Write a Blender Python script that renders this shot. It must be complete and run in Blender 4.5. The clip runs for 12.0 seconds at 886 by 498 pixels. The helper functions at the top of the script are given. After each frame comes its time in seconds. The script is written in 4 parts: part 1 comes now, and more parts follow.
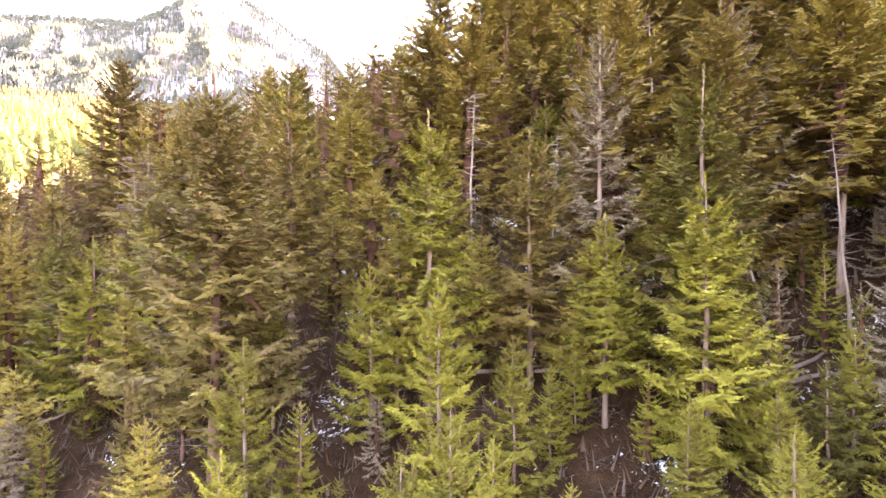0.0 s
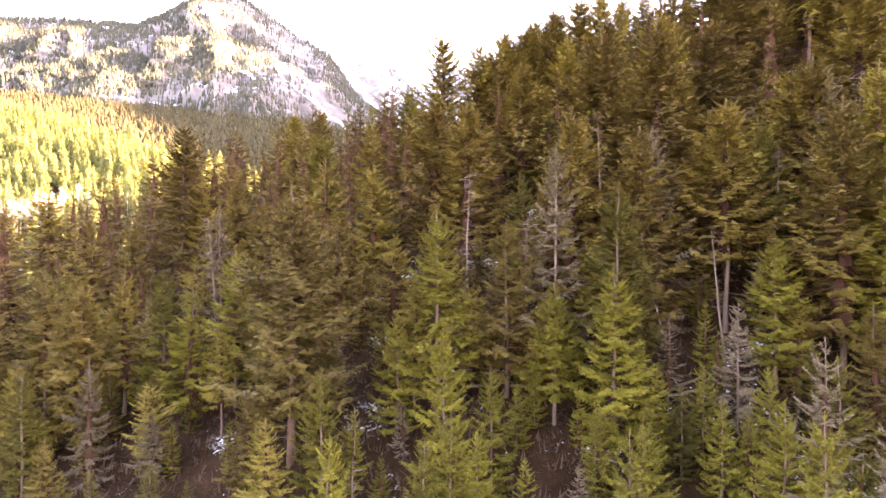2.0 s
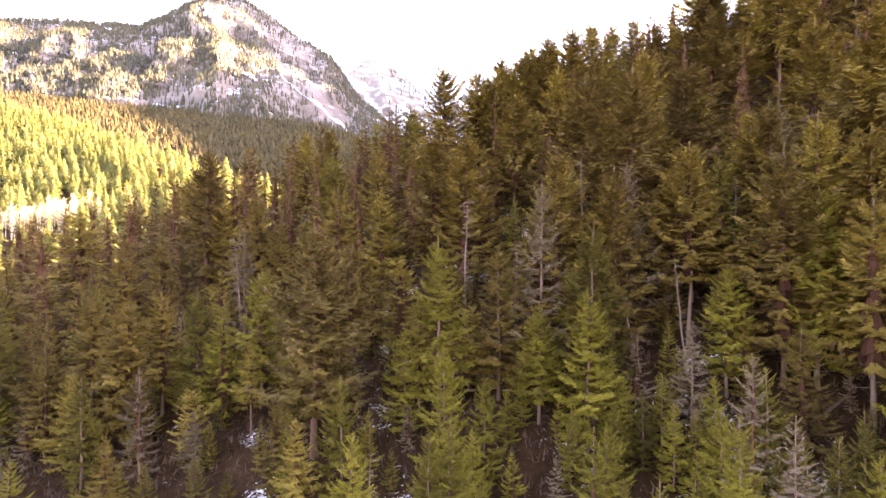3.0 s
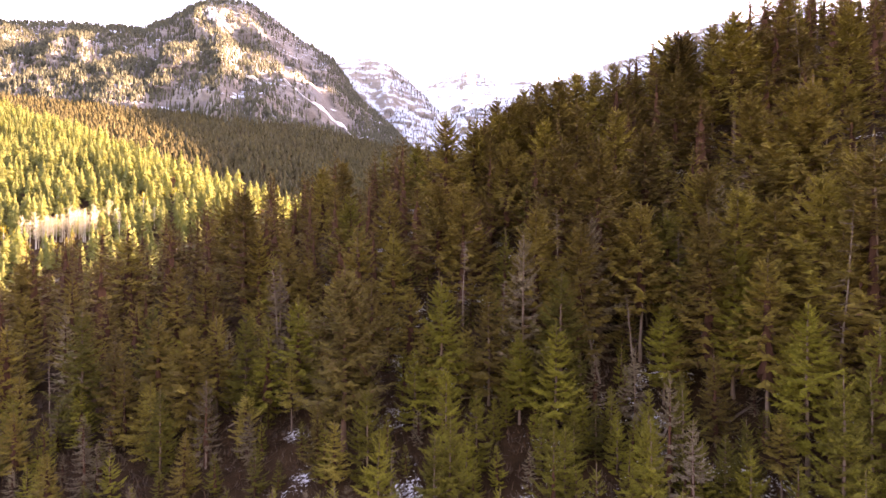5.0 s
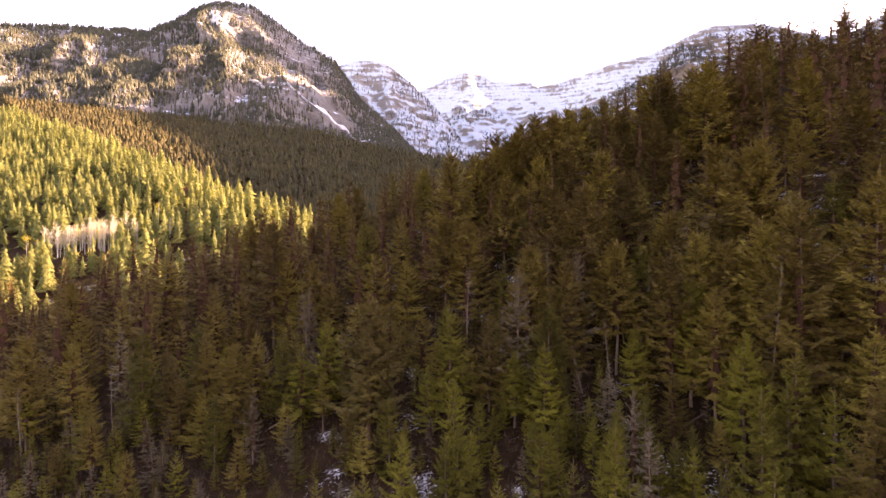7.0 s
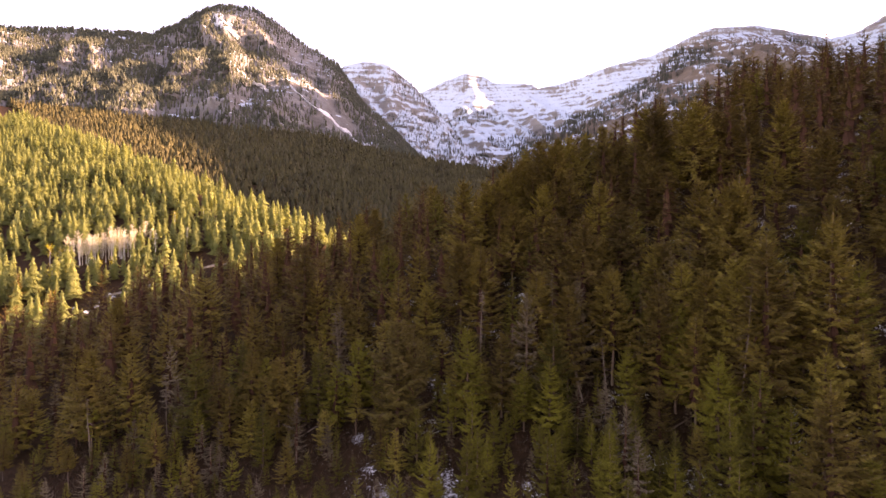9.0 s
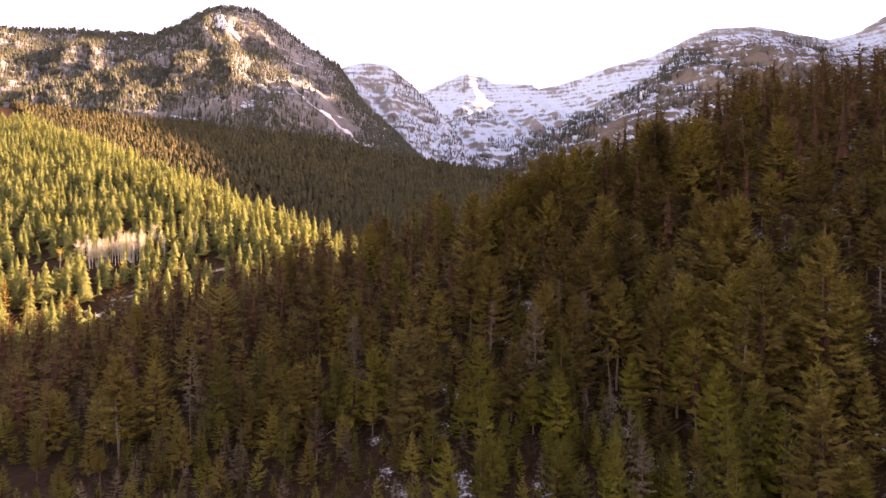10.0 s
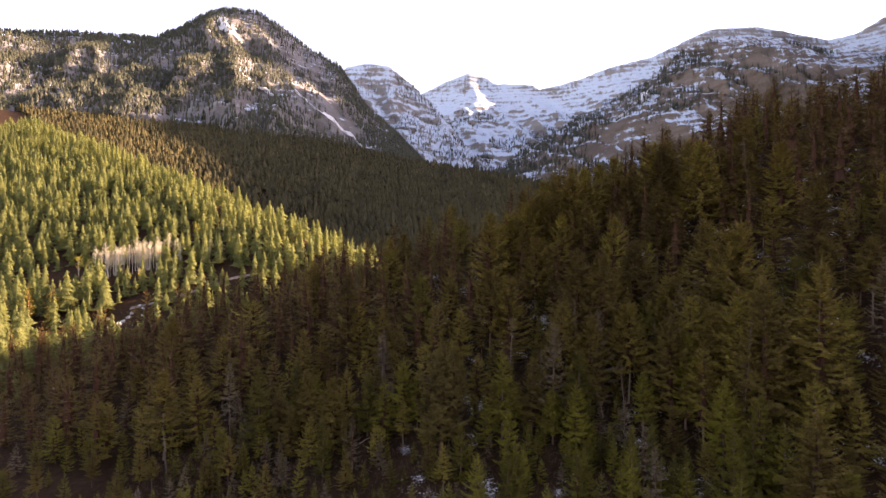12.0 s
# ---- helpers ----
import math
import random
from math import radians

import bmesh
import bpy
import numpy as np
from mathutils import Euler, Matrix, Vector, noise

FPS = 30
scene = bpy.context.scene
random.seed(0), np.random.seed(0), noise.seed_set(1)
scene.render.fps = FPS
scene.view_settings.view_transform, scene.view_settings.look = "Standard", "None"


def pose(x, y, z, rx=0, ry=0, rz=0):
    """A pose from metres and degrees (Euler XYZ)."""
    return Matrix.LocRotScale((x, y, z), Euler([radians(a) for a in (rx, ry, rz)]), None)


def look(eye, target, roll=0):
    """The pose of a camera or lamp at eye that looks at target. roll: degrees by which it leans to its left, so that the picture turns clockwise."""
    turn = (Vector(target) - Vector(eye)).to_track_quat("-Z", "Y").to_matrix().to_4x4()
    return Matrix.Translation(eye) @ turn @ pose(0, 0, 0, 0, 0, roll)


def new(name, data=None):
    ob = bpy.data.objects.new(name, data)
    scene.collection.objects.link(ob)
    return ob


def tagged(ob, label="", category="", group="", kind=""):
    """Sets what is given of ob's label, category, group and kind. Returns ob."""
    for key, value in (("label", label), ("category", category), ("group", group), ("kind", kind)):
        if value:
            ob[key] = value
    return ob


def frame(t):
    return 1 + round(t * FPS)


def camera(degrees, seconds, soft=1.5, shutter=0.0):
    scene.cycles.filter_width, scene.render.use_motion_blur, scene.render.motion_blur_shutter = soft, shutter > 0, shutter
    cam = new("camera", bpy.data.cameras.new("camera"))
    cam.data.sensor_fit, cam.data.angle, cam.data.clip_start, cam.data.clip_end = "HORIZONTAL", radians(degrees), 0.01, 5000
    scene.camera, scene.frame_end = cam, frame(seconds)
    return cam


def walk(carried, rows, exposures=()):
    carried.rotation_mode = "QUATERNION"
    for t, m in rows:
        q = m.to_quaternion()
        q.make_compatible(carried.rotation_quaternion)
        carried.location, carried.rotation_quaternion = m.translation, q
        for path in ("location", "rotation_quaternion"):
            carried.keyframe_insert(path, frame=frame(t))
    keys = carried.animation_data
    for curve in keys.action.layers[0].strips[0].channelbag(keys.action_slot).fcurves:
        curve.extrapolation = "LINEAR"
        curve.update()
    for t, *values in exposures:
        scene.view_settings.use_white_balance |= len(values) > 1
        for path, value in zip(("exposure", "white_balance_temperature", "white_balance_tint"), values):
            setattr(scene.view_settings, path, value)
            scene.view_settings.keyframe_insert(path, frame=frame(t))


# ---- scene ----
cam = camera(77.2, 12.0)
METRES, EYE, TILT, LEAN, TURN = 100.0, 10.0, 0.0, 0.0, 0.0
ROWS = [
    (0.0, 0.0, 0.0, 0.0, 0.0, 0.0, 0.0),
    (0.5, -0.0005, -0.0433, 0.0143, 0.04, -0.0, -0.02),
    (1.0, -0.0004, -0.0848, 0.0274, 0.07, -0.03, -0.04),
    (1.5, -0.0005, -0.1306, 0.0407, 0.1, -0.03, -0.05),
    (2.0, -0.0019, -0.1752, 0.0548, 0.15, -0.09, -0.04),
    (2.5, -0.0019, -0.2222, 0.0696, 0.17, -0.09, -0.1),
    (3.0, -0.002, -0.265, 0.0824, 0.22, -0.11, -0.13),
    (5.0, -0.0035, -0.4409, 0.1392, 0.31, -0.14, -0.28),
    (5.5, -0.0041, -0.4807, 0.1521, 0.33, -0.12, -0.31),
    (6.0, -0.0068, -0.5228, 0.1672, 0.34, -0.13, -0.33),
    (6.5, -0.0105, -0.5617, 0.1812, 0.36, -0.14, -0.33),
    (7.0, -0.0159, -0.6024, 0.1961, 0.38, -0.14, -0.33),
    (9.0, -0.0526, -0.7534, 0.2521, 0.43, -0.14, -0.39),
    (9.5, -0.0651, -0.7844, 0.2646, 0.42, -0.13, -0.42),
    (10.0, -0.0812, -0.8144, 0.2786, 0.41, -0.15, -0.43),
    (10.5, -0.0965, -0.8395, 0.2928, 0.43, -0.16, -0.43),
    (11.0, -0.1123, -0.8646, 0.3079, 0.42, -0.16, -0.42),
    (11.5, -0.1262, -0.8881, 0.3213, 0.43, -0.17, -0.4),
    (12.0, -0.1406, -0.9126, 0.335, 0.43, -0.19, -0.37),
]
EXPOSURES = [(0.0, 5.65, 10300, 38), (1.5, 5.15, 10800, 42), (3.0, 4.55, 11400, 46), (5.0, 3.8, 12000, 48), (7.0, 3.22, 12200, 49), (9.0, 2.97, 12500, 49), (9.5, 3.25, 13500, 51), (10.0, 2.95, 13000, 50), (10.5, 2.75, 12000, 46), (11.0, 2.65, 11500, 43), (12.0, 2.5, 10500, 38)]
walk(cam, [(t, pose(0, 0, EYE, TILT, LEAN, TURN) @ pose(METRES * x, METRES * y, METRES * z, 90 + pitch, roll, yaw)) for t, x, y, z, yaw, pitch, roll in ROWS],
     EXPOSURES)

# ---------------------------------------------------------------- world, sun
SUN_AZ, SUN_EL = 75.0, 21.0          # degrees to the right of +y, and above level
world = bpy.data.worlds.new("world")
scene.world = world
world.use_nodes = True
wn = world.node_tree.nodes
wl = world.node_tree.links
sky = wn.new("ShaderNodeTexSky")
sky.sky_type, sky.sun_disc = "NISHITA", False
sky.sun_elevation, sky.sun_rotation = radians(SUN_EL), radians(SUN_AZ)
sky.altitude, sky.air_density, sky.dust_density, sky.ozone_density = 1800, 0.9, 2.5, 1.5
wl.new(sky.outputs[0], wn["Background"].inputs[0])
wn["Background"].inputs[1].default_value = 0.15
sun_dir = Vector((math.sin(radians(SUN_AZ)) * math.cos(radians(SUN_EL)), math.cos(radians(SUN_AZ)) * math.cos(radians(SUN_EL)), math.sin(radians(SUN_EL))))
sun_data = bpy.data.lights.new("sun", "SUN")
sun_data.energy, sun_data.angle, sun_data.color = 5.0, radians(0.53), (1.0, 0.955, 0.88)
sun = new("sun", sun_data)
sun.matrix_world = look(sun_dir * 3000, (0, 0, 0))


# ---------------------------------------------------------------- materials
def material(name):
    m = bpy.data.materials.new(name)
    m.use_nodes = True
    nt = m.node_tree
    nt.nodes.clear()
    out = nt.nodes.new("ShaderNodeOutputMaterial")
    return m, nt, out


def noise_node(nt, scale, detail=4.0, rough=0.55, vec=None, kind="ShaderNodeTexNoise"):
    n = nt.nodes.new(kind)
    n.inputs["Scale"].default_value = scale
    n.inputs["Detail"].default_value = detail
    n.inputs["Roughness"].default_value = rough
    if vec is not None:
        nt.links.new(vec, n.inputs["Vector"])
    return n


def ramp(nt, fac, stops):
    r = nt.nodes.new("ShaderNodeValToRGB")
    while len(r.color_ramp.elements) < len(stops):
        r.color_ramp.elements.new(0.5)
    for e, (p, c) in zip(r.color_ramp.elements, stops):
        e.position = p
        e.color = (*c, 1)
    nt.links.new(fac, r.inputs[0])
    return r.outputs[0]


def mix(nt, fac, a, b, mode="MIX"):
    n = nt.nodes.new("ShaderNodeMix")
    n.data_type, n.blend_type = "RGBA", mode
    for sock, v in ((n.inputs[0], fac), (n.inputs[6], a), (n.inputs[7], b)):
        if hasattr(v, "links"):
            nt.links.new(v, sock)
        elif isinstance(v, (int, float)):
            sock.default_value = v
        else:
            sock.default_value = (*v, 1)
    return n.outputs[2]


def maths(nt, op, a, b=0.0, clamp=False):
    n = nt.nodes.new("ShaderNodeMath")
    n.operation, n.use_clamp = op, clamp
    for sock, v in zip(n.inputs, (a, b)):
        if hasattr(v, "links"):
            nt.links.new(v, sock)
        else:
            sock.default_value = v
    return n.outputs[0]


def foliage(name, dark, mid, light, through_light=0.3, patch=0.12, tufts=6.5, cut=0.0, brown=0.2):
    """Needles: colour varies from tree to tree, from limb to limb and along the sprays."""
    m, nt, out = material(name)
    geo = nt.nodes.new("ShaderNodeNewGeometry")
    info = nt.nodes.new("ShaderNodeObjectInfo")
    big = noise_node(nt, patch, 1.0, 0.5, geo.outputs["Position"])
    small = noise_node(nt, 0.9, 3.0, 0.6, geo.outputs["Position"])
    v = maths(nt, "MULTIPLY", big.outputs[0], 0.4)
    v = maths(nt, "ADD", v, maths(nt, "MULTIPLY", small.outputs[0], 0.5))
    v = maths(nt, "ADD", v, maths(nt, "MULTIPLY", info.outputs["Random"], 0.52))
    v = maths(nt, "ADD", v, maths(nt, "MULTIPLY", geo.outputs["Random Per Island"], 0.16))
    v = maths(nt, "SUBTRACT", v, 0.33, True)
    c = ramp(nt, v, ((0.1, dark), (0.48, mid), (0.9, light)))
    if brown:
        c = mix(nt, maths(nt, "GREATER_THAN", geo.outputs["Random Per Island"], 1 - brown), c, (0.085, 0.043, 0.022))
    dif = nt.nodes.new("ShaderNodeBsdfPrincipled")
    dif.inputs["Roughness"].default_value = 0.62
    dif.inputs["Specular IOR Level"].default_value = 0.12
    nt.links.new(c, dif.inputs["Base Color"])
    tr = nt.nodes.new("ShaderNodeBsdfTranslucent")
    nt.links.new(mix(nt, 1.0, c, (1.15, 1.1, 0.6), "MULTIPLY"), tr.inputs[0])
    mx = nt.nodes.new("ShaderNodeMixShader")
    mx.inputs[0].default_value = through_light
    nt.links.new(dif.outputs[0], mx.inputs[1])
    nt.links.new(tr.outputs[0], mx.inputs[2])
    if not cut:
        nt.links.new(mx.outputs[0], out.inputs[0])
        return m
    # the sprays break up into tufts of leaves
    layers = nt.nodes.new("ShaderNodeMapping")
    layers.inputs["Scale"].default_value = (1.0, 1.0, 1.4)
    nt.links.new(geo.outputs["Position"], layers.inputs[0])
    tuft = noise_node(nt, tufts, 2.5, 0.62, layers.outputs[0])
    gap = nt.nodes.new("ShaderNodeBsdfTransparent")
    edge = nt.nodes.new("ShaderNodeMixShader")
    nt.links.new(maths(nt, "GREATER_THAN", tuft.outputs[0], cut), edge.inputs[0])
    nt.links.new(gap.outputs[0], edge.inputs[1])
    nt.links.new(mx.outputs[0], edge.inputs[2])
    nt.links.new(edge.outputs[0], out.inputs[0])
    return m


def bark(name, dark, light, scale=2.5):
    m, nt, out = material(name)
    tc = nt.nodes.new("ShaderNodeTexCoord")
    mp = nt.nodes.new("ShaderNodeMapping")
    mp.inputs["Scale"].default_value = (1, 1, 0.22)
    nt.links.new(tc.outputs["Object"], mp.inputs[0])
    info = nt.nodes.new("ShaderNodeObjectInfo")
    n1 = noise_node(nt, scale * 3, 5, 0.65, mp.outputs[0])
    n2 = noise_node(nt, 0.35, 2, 0.5, tc.outputs["Object"])
    v = maths(nt, "ADD", maths(nt, "MULTIPLY", n1.outputs[0], 0.7), maths(nt, "MULTIPLY", n2.outputs[0], 0.5))
    v = maths(nt, "ADD", v, maths(nt, "MULTIPLY", info.outputs["Random"], 0.25))
    c = ramp(nt, maths(nt, "SUBTRACT", v, 0.25, True), ((0.2, dark), (0.75, light)))
    b = nt.nodes.new("ShaderNodeBsdfPrincipled")
    b.inputs["Roughness"].default_value = 0.9
    b.inputs["Specular IOR Level"].default_value = 0.08
    nt.links.new(c, b.inputs["Base Color"])
    bump = nt.nodes.new("ShaderNodeBump")
    bump.inputs["Strength"].default_value = 0.6
    bump.inputs["Distance"].default_value = 0.05
    nt.links.new(n1.outputs[0], bump.inputs["Height"])
    nt.links.new(bump.outputs[0], b.inputs["Normal"])
    nt.links.new(b.outputs[0], out.inputs[0])
    return m


M_FIR = foliage("fir_needles", (0.059, 0.0395, 0.0125), (0.161, 0.112, 0.0255), (0.241, 0.19, 0.0385), 0.16, tufts=7.0, cut=0.45, brown=0.06)
M_YOUNG = foliage("young_fir_needles", (0.055, 0.047, 0.0105), (0.14, 0.122, 0.0185), (0.215, 0.187, 0.028), 0.16, tufts=8.0, cut=0.45, brown=0.03)
M_PINE = foliage("pine_needles", (0.09, 0.066, 0.0215), (0.195, 0.145, 0.035), (0.285, 0.217, 0.05), 0.16, tufts=7.0, cut=0.45, brown=0.1)
M_GREY = foliage("grey_needles", (0.08, 0.058, 0.038), (0.165, 0.128, 0.084), (0.25, 0.2, 0.135), 0.15, tufts=8.0, cut=0.45, brown=0.15)
M_FAR = foliage("far_needles", (0.056, 0.037, 0.0135), (0.156, 0.104, 0.028), (0.27, 0.183, 0.041), 0.18, 0.16, tufts=5.0, cut=0.42, brown=0.06)
# needles lifted in colour to carry the sunlight on the spur
M_SPUR = foliage("sunlit_spur_needles", (0.0679, 0.08, 0.03), (0.1358, 0.152, 0.056), (0.2085, 0.222, 0.085), 0.5, 0.06, 1.7, 0.47, brown=0.0)
# needles darkened: the valley's shade is put into the colour
M_VALLEY = foliage("shaded_valley_needles", (0.042, 0.037, 0.018), (0.088, 0.074, 0.03), (0.155, 0.125, 0.042), 0.25, 0.02, brown=0.0)
# far trees greyed and cooled to carry the distance haze
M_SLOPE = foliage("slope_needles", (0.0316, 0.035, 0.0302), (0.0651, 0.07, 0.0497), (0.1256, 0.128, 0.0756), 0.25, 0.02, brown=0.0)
M_GOLD = foliage("aspen_leaves", (0.3, 0.24, 0.03), (0.55, 0.46, 0.05), (0.7, 0.6, 0.09), 0.4, cut=0.485, brown=0.0)
M_TWIG = foliage("pale_twigs", (0.5, 0.43, 0.34), (0.64, 0.57, 0.46), (0.75, 0.69, 0.58), 0.35, 0.12, 2.0, 0.45, brown=0.0)
M_SHRUB = foliage("rusty_shrub_leaves", (0.1, 0.05, 0.025), (0.19, 0.085, 0.035), (0.26, 0.14, 0.06), 0.2, cut=0.485)
M_BARK = bark("fir_bark", (0.065, 0.04, 0.03), (0.2, 0.138, 0.105))
M_PINEBARK = bark("pine_bark", (0.065, 0.034, 0.026), (0.15, 0.082, 0.06))
M_DEAD = bark("weathered_wood", (0.075, 0.05, 0.038), (0.22, 0.165, 0.13))
# dead twigs, coloured darker than bark to deepen the shade inside the crowns
M_INNER = bark("shade_dark_inner_twigs", (0.03, 0.012, 0.008), (0.085, 0.038, 0.024))
M_ASPEN = bark("aspen_bark", (0.4, 0.36, 0.3), (0.7, 0.66, 0.58), 1.0)


def ground_material():
    m, nt, out = material("forest_floor")
    geo = nt.nodes.new("ShaderNodeNewGeometry")
    pos = geo.outputs["Position"]
    n1 = noise_node(nt, 0.5, 6, 0.65, pos)
    n2 = noise_node(nt, 5.0, 5, 0.7, pos)
    litter = ramp(nt, maths(nt, "ADD", maths(nt, "MULTIPLY", n1.outputs[0], 0.6), maths(nt, "MULTIPLY", n2.outputs[0], 0.4)),
                  ((0.3, (0.012, 0.006, 0.003)), (0.55, (0.04, 0.02, 0.01)), (0.72, (0.085, 0.047, 0.024))))
    s1 = noise_node(nt, 0.13, 2, 0.6, pos)
    s2 = noise_node(nt, 2.2, 5, 0.8, pos)
    v = maths(nt, "ADD", maths(nt, "MULTIPLY", s1.outputs[0], 0.5), maths(nt, "MULTIPLY", s2.outputs[0], 0.7))
    sp = nt.nodes.new("ShaderNodeSeparateXYZ")
    nt.links.new(pos, sp.inputs[0])
    shady = maths(nt, "MULTIPLY", maths(nt, "SUBTRACT", sp.outputs[1], 150.0, False), 0.002)
    v = maths(nt, "SUBTRACT", v, maths(nt, "MAXIMUM", shady, 0.0))
    west = maths(nt, "MULTIPLY", maths(nt, "ADD", sp.outputs[0], 20.0), -0.0035)
    v = maths(nt, "SUBTRACT", v, maths(nt, "MAXIMUM", west, 0.0))
    snow = ramp(nt, v, ((0.7, (0, 0, 0)), (0.72, (1, 1, 1))))
    b = nt.nodes.new("ShaderNodeBsdfPrincipled")
    b.inputs["Roughness"].default_value = 0.9
    b.inputs["Specular IOR Level"].default_value = 0.08
    nt.links.new(mix(nt, snow, litter, (0.62, 0.63, 0.66)), b.inputs["Base Color"])
    bump = nt.nodes.new("ShaderNodeBump")
    bump.inputs["Strength"].default_value = 0.8
    bump.inputs["Distance"].default_value = 0.3
    nt.links.new(n2.outputs[0], bump.inputs["Height"])
    nt.links.new(bump.outputs[0], b.inputs["Normal"])
    nt.links.new(b.outputs[0], out.inputs[0])
    return m


def rock_material(name, dark, light, snow_amount, band=0.06, scrub=(0.09, 0.075, 0.06), scrub_amount=0.45, tilt=0.0, layers=0.55, streaks=0.7, strata=(26.0, 0.3, 0.06, 0.08)):
    """Layered cliffs with snow on the ledges and scrub in patches."""
    m, nt, out = material(name)
    geo = nt.nodes.new("ShaderNodeNewGeometry")
    pos = geo.outputs["Position"]
    sep = nt.nodes.new("ShaderNodeSeparateXYZ")
    nt.links.new(geo.outputs["Normal"], sep.inputs[0])
    flat = nt.nodes.new("ShaderNodeMapping")
    flat.inputs["Scale"].default_value = (0.06, 0.06, 1.0)
    nt.links.new(pos, flat.inputs[0])
    bands = noise_node(nt, band, 5, 0.7, flat.outputs[0])
    n1 = noise_node(nt, 0.012, 6, 0.65, pos)
    n2 = noise_node(nt, 0.16, 5, 0.75, pos)
    v = maths(nt, "ADD", maths(nt, "MULTIPLY", bands.outputs[0], 0.6), maths(nt, "MULTIPLY", n2.outputs[0], 0.4))
    stone = ramp(nt, v, ((0.36, dark), (0.62, light)))
    sc = ramp(nt, maths(nt, "ADD", maths(nt, "MULTIPLY", n1.outputs[0], 0.7), maths(nt, "MULTIPLY", n2.outputs[0], 0.3)),
              ((1 - scrub_amount - 0.05, (0, 0, 0)), (1 - scrub_amount + 0.03, (1, 1, 1))))
    c = mix(nt, sc, stone, scrub)
    # snow: where it is flat enough, where the layers step back, and in drifts
    s = maths(nt, "MULTIPLY", sep.outputs[2], 0.55)
    s = maths(nt, "ADD", s, maths(nt, "MULTIPLY", bands.outputs[0], layers))
    s = maths(nt, "ADD", s, maths(nt, "MULTIPLY", n2.outputs[0], 0.5))
    s = maths(nt, "ADD", s, maths(nt, "MULTIPLY", n1.outputs[0], 0.5))
    down = nt.nodes.new("ShaderNodeMapping")
    down.inputs["Scale"].default_value = (1.0, 0.25, 0.16)
    down.inputs["Rotation"].default_value = (0, radians(tilt), 0)
    nt.links.new(pos, down.inputs[0])
    gully = noise_node(nt, 0.05, 5, 0.68, down.outputs[0])
    s = maths(nt, "ADD", s, maths(nt, "MULTIPLY", gully.outputs[0], streaks))
    # snow lines on the ledges of the strata: spacing, share of snow, dip, weight
    step, share, dip, weight = strata
    place = nt.nodes.new("ShaderNodeSeparateXYZ")
    nt.links.new(pos, place.inputs[0])
    warp = noise_node(nt, 0.006, 4, 0.6, pos)
    level = maths(nt, "ADD", place.outputs[2], maths(nt, "MULTIPLY", place.outputs[0], dip))
    level = maths(nt, "ADD", level, maths(nt, "MULTIPLY", warp.outputs[0], 70.0))
    level = maths(nt, "ADD", level, maths(nt, "MULTIPLY", n2.outputs[0], 5.0))
    part_of = maths(nt, "FRACT", maths(nt, "DIVIDE", level, step))
    line = maths(nt, "LESS_THAN", part_of, maths(nt, "MULTIPLY", n1.outputs[0], 2 * share))
    s = maths(nt, "ADD", s, maths(nt, "MULTIPLY", line, weight))
    s = maths(nt, "SUBTRACT", s, 1.05 + weight * share)
    sn = ramp(nt, s, ((1.0 - snow_amount - 0.04, (0, 0, 0)), (1.0 - snow_amount + 0.04, (1, 1, 1))))
    b = nt.nodes.new("ShaderNodeBsdfPrincipled")
    b.inputs["Roughness"].default_value = 0.9
    b.inputs["Specular IOR Level"].default_value = 0.08
    # snow blued and dimmed, so its shade is put into the colour
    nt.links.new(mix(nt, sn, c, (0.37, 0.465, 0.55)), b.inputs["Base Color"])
    bump = nt.nodes.new("ShaderNodeBump")
    bump.inputs["Strength"].default_value = 0.8
    bump.inputs["Distance"].default_value = 6.0
    nt.links.new(v, bump.inputs["Height"])
    nt.links.new(bump.outputs[0], b.inputs["Normal"])
    nt.links.new(b.outputs[0], out.inputs[0])
    return m


M_GROUND = ground_material()
# rock and scrub paled and cooled to carry the distance haze in their colour
M_ROCK_W = rock_material("hazed_wooded_cliffs", (0.1163, 0.1139, 0.1187), (0.2185, 0.2099, 0.2099), 0.34, band=0.05, scrub=(0.1302, 0.1208, 0.1166), scrub_amount=0.5, strata=(22.0, 0.2, 0.1, 0.13))
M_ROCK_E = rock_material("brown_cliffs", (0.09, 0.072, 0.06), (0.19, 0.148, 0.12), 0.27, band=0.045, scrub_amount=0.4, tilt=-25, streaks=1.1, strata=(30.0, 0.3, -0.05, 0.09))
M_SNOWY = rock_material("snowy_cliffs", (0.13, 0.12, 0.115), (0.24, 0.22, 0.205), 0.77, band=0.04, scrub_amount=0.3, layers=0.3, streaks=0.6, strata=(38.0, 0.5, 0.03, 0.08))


def snow_material():
    m, nt, out = material("old_snow")
    geo = nt.nodes.new("ShaderNodeNewGeometry")
    n = noise_node(nt, 0.08, 5, 0.6, geo.outputs["Position"])
    b = nt.nodes.new("ShaderNodeBsdfPrincipled")
    b.inputs["Roughness"].default_value = 0.7
    nt.links.new(ramp(nt, n.outputs[0], ((0.3, (0.45, 0.46, 0.48)), (0.6, (0.66, 0.68, 0.72)))), b.inputs["Base Color"])
    nt.links.new(b.outputs[0], out.inputs[0])
    return m


M_SNOW = snow_material()


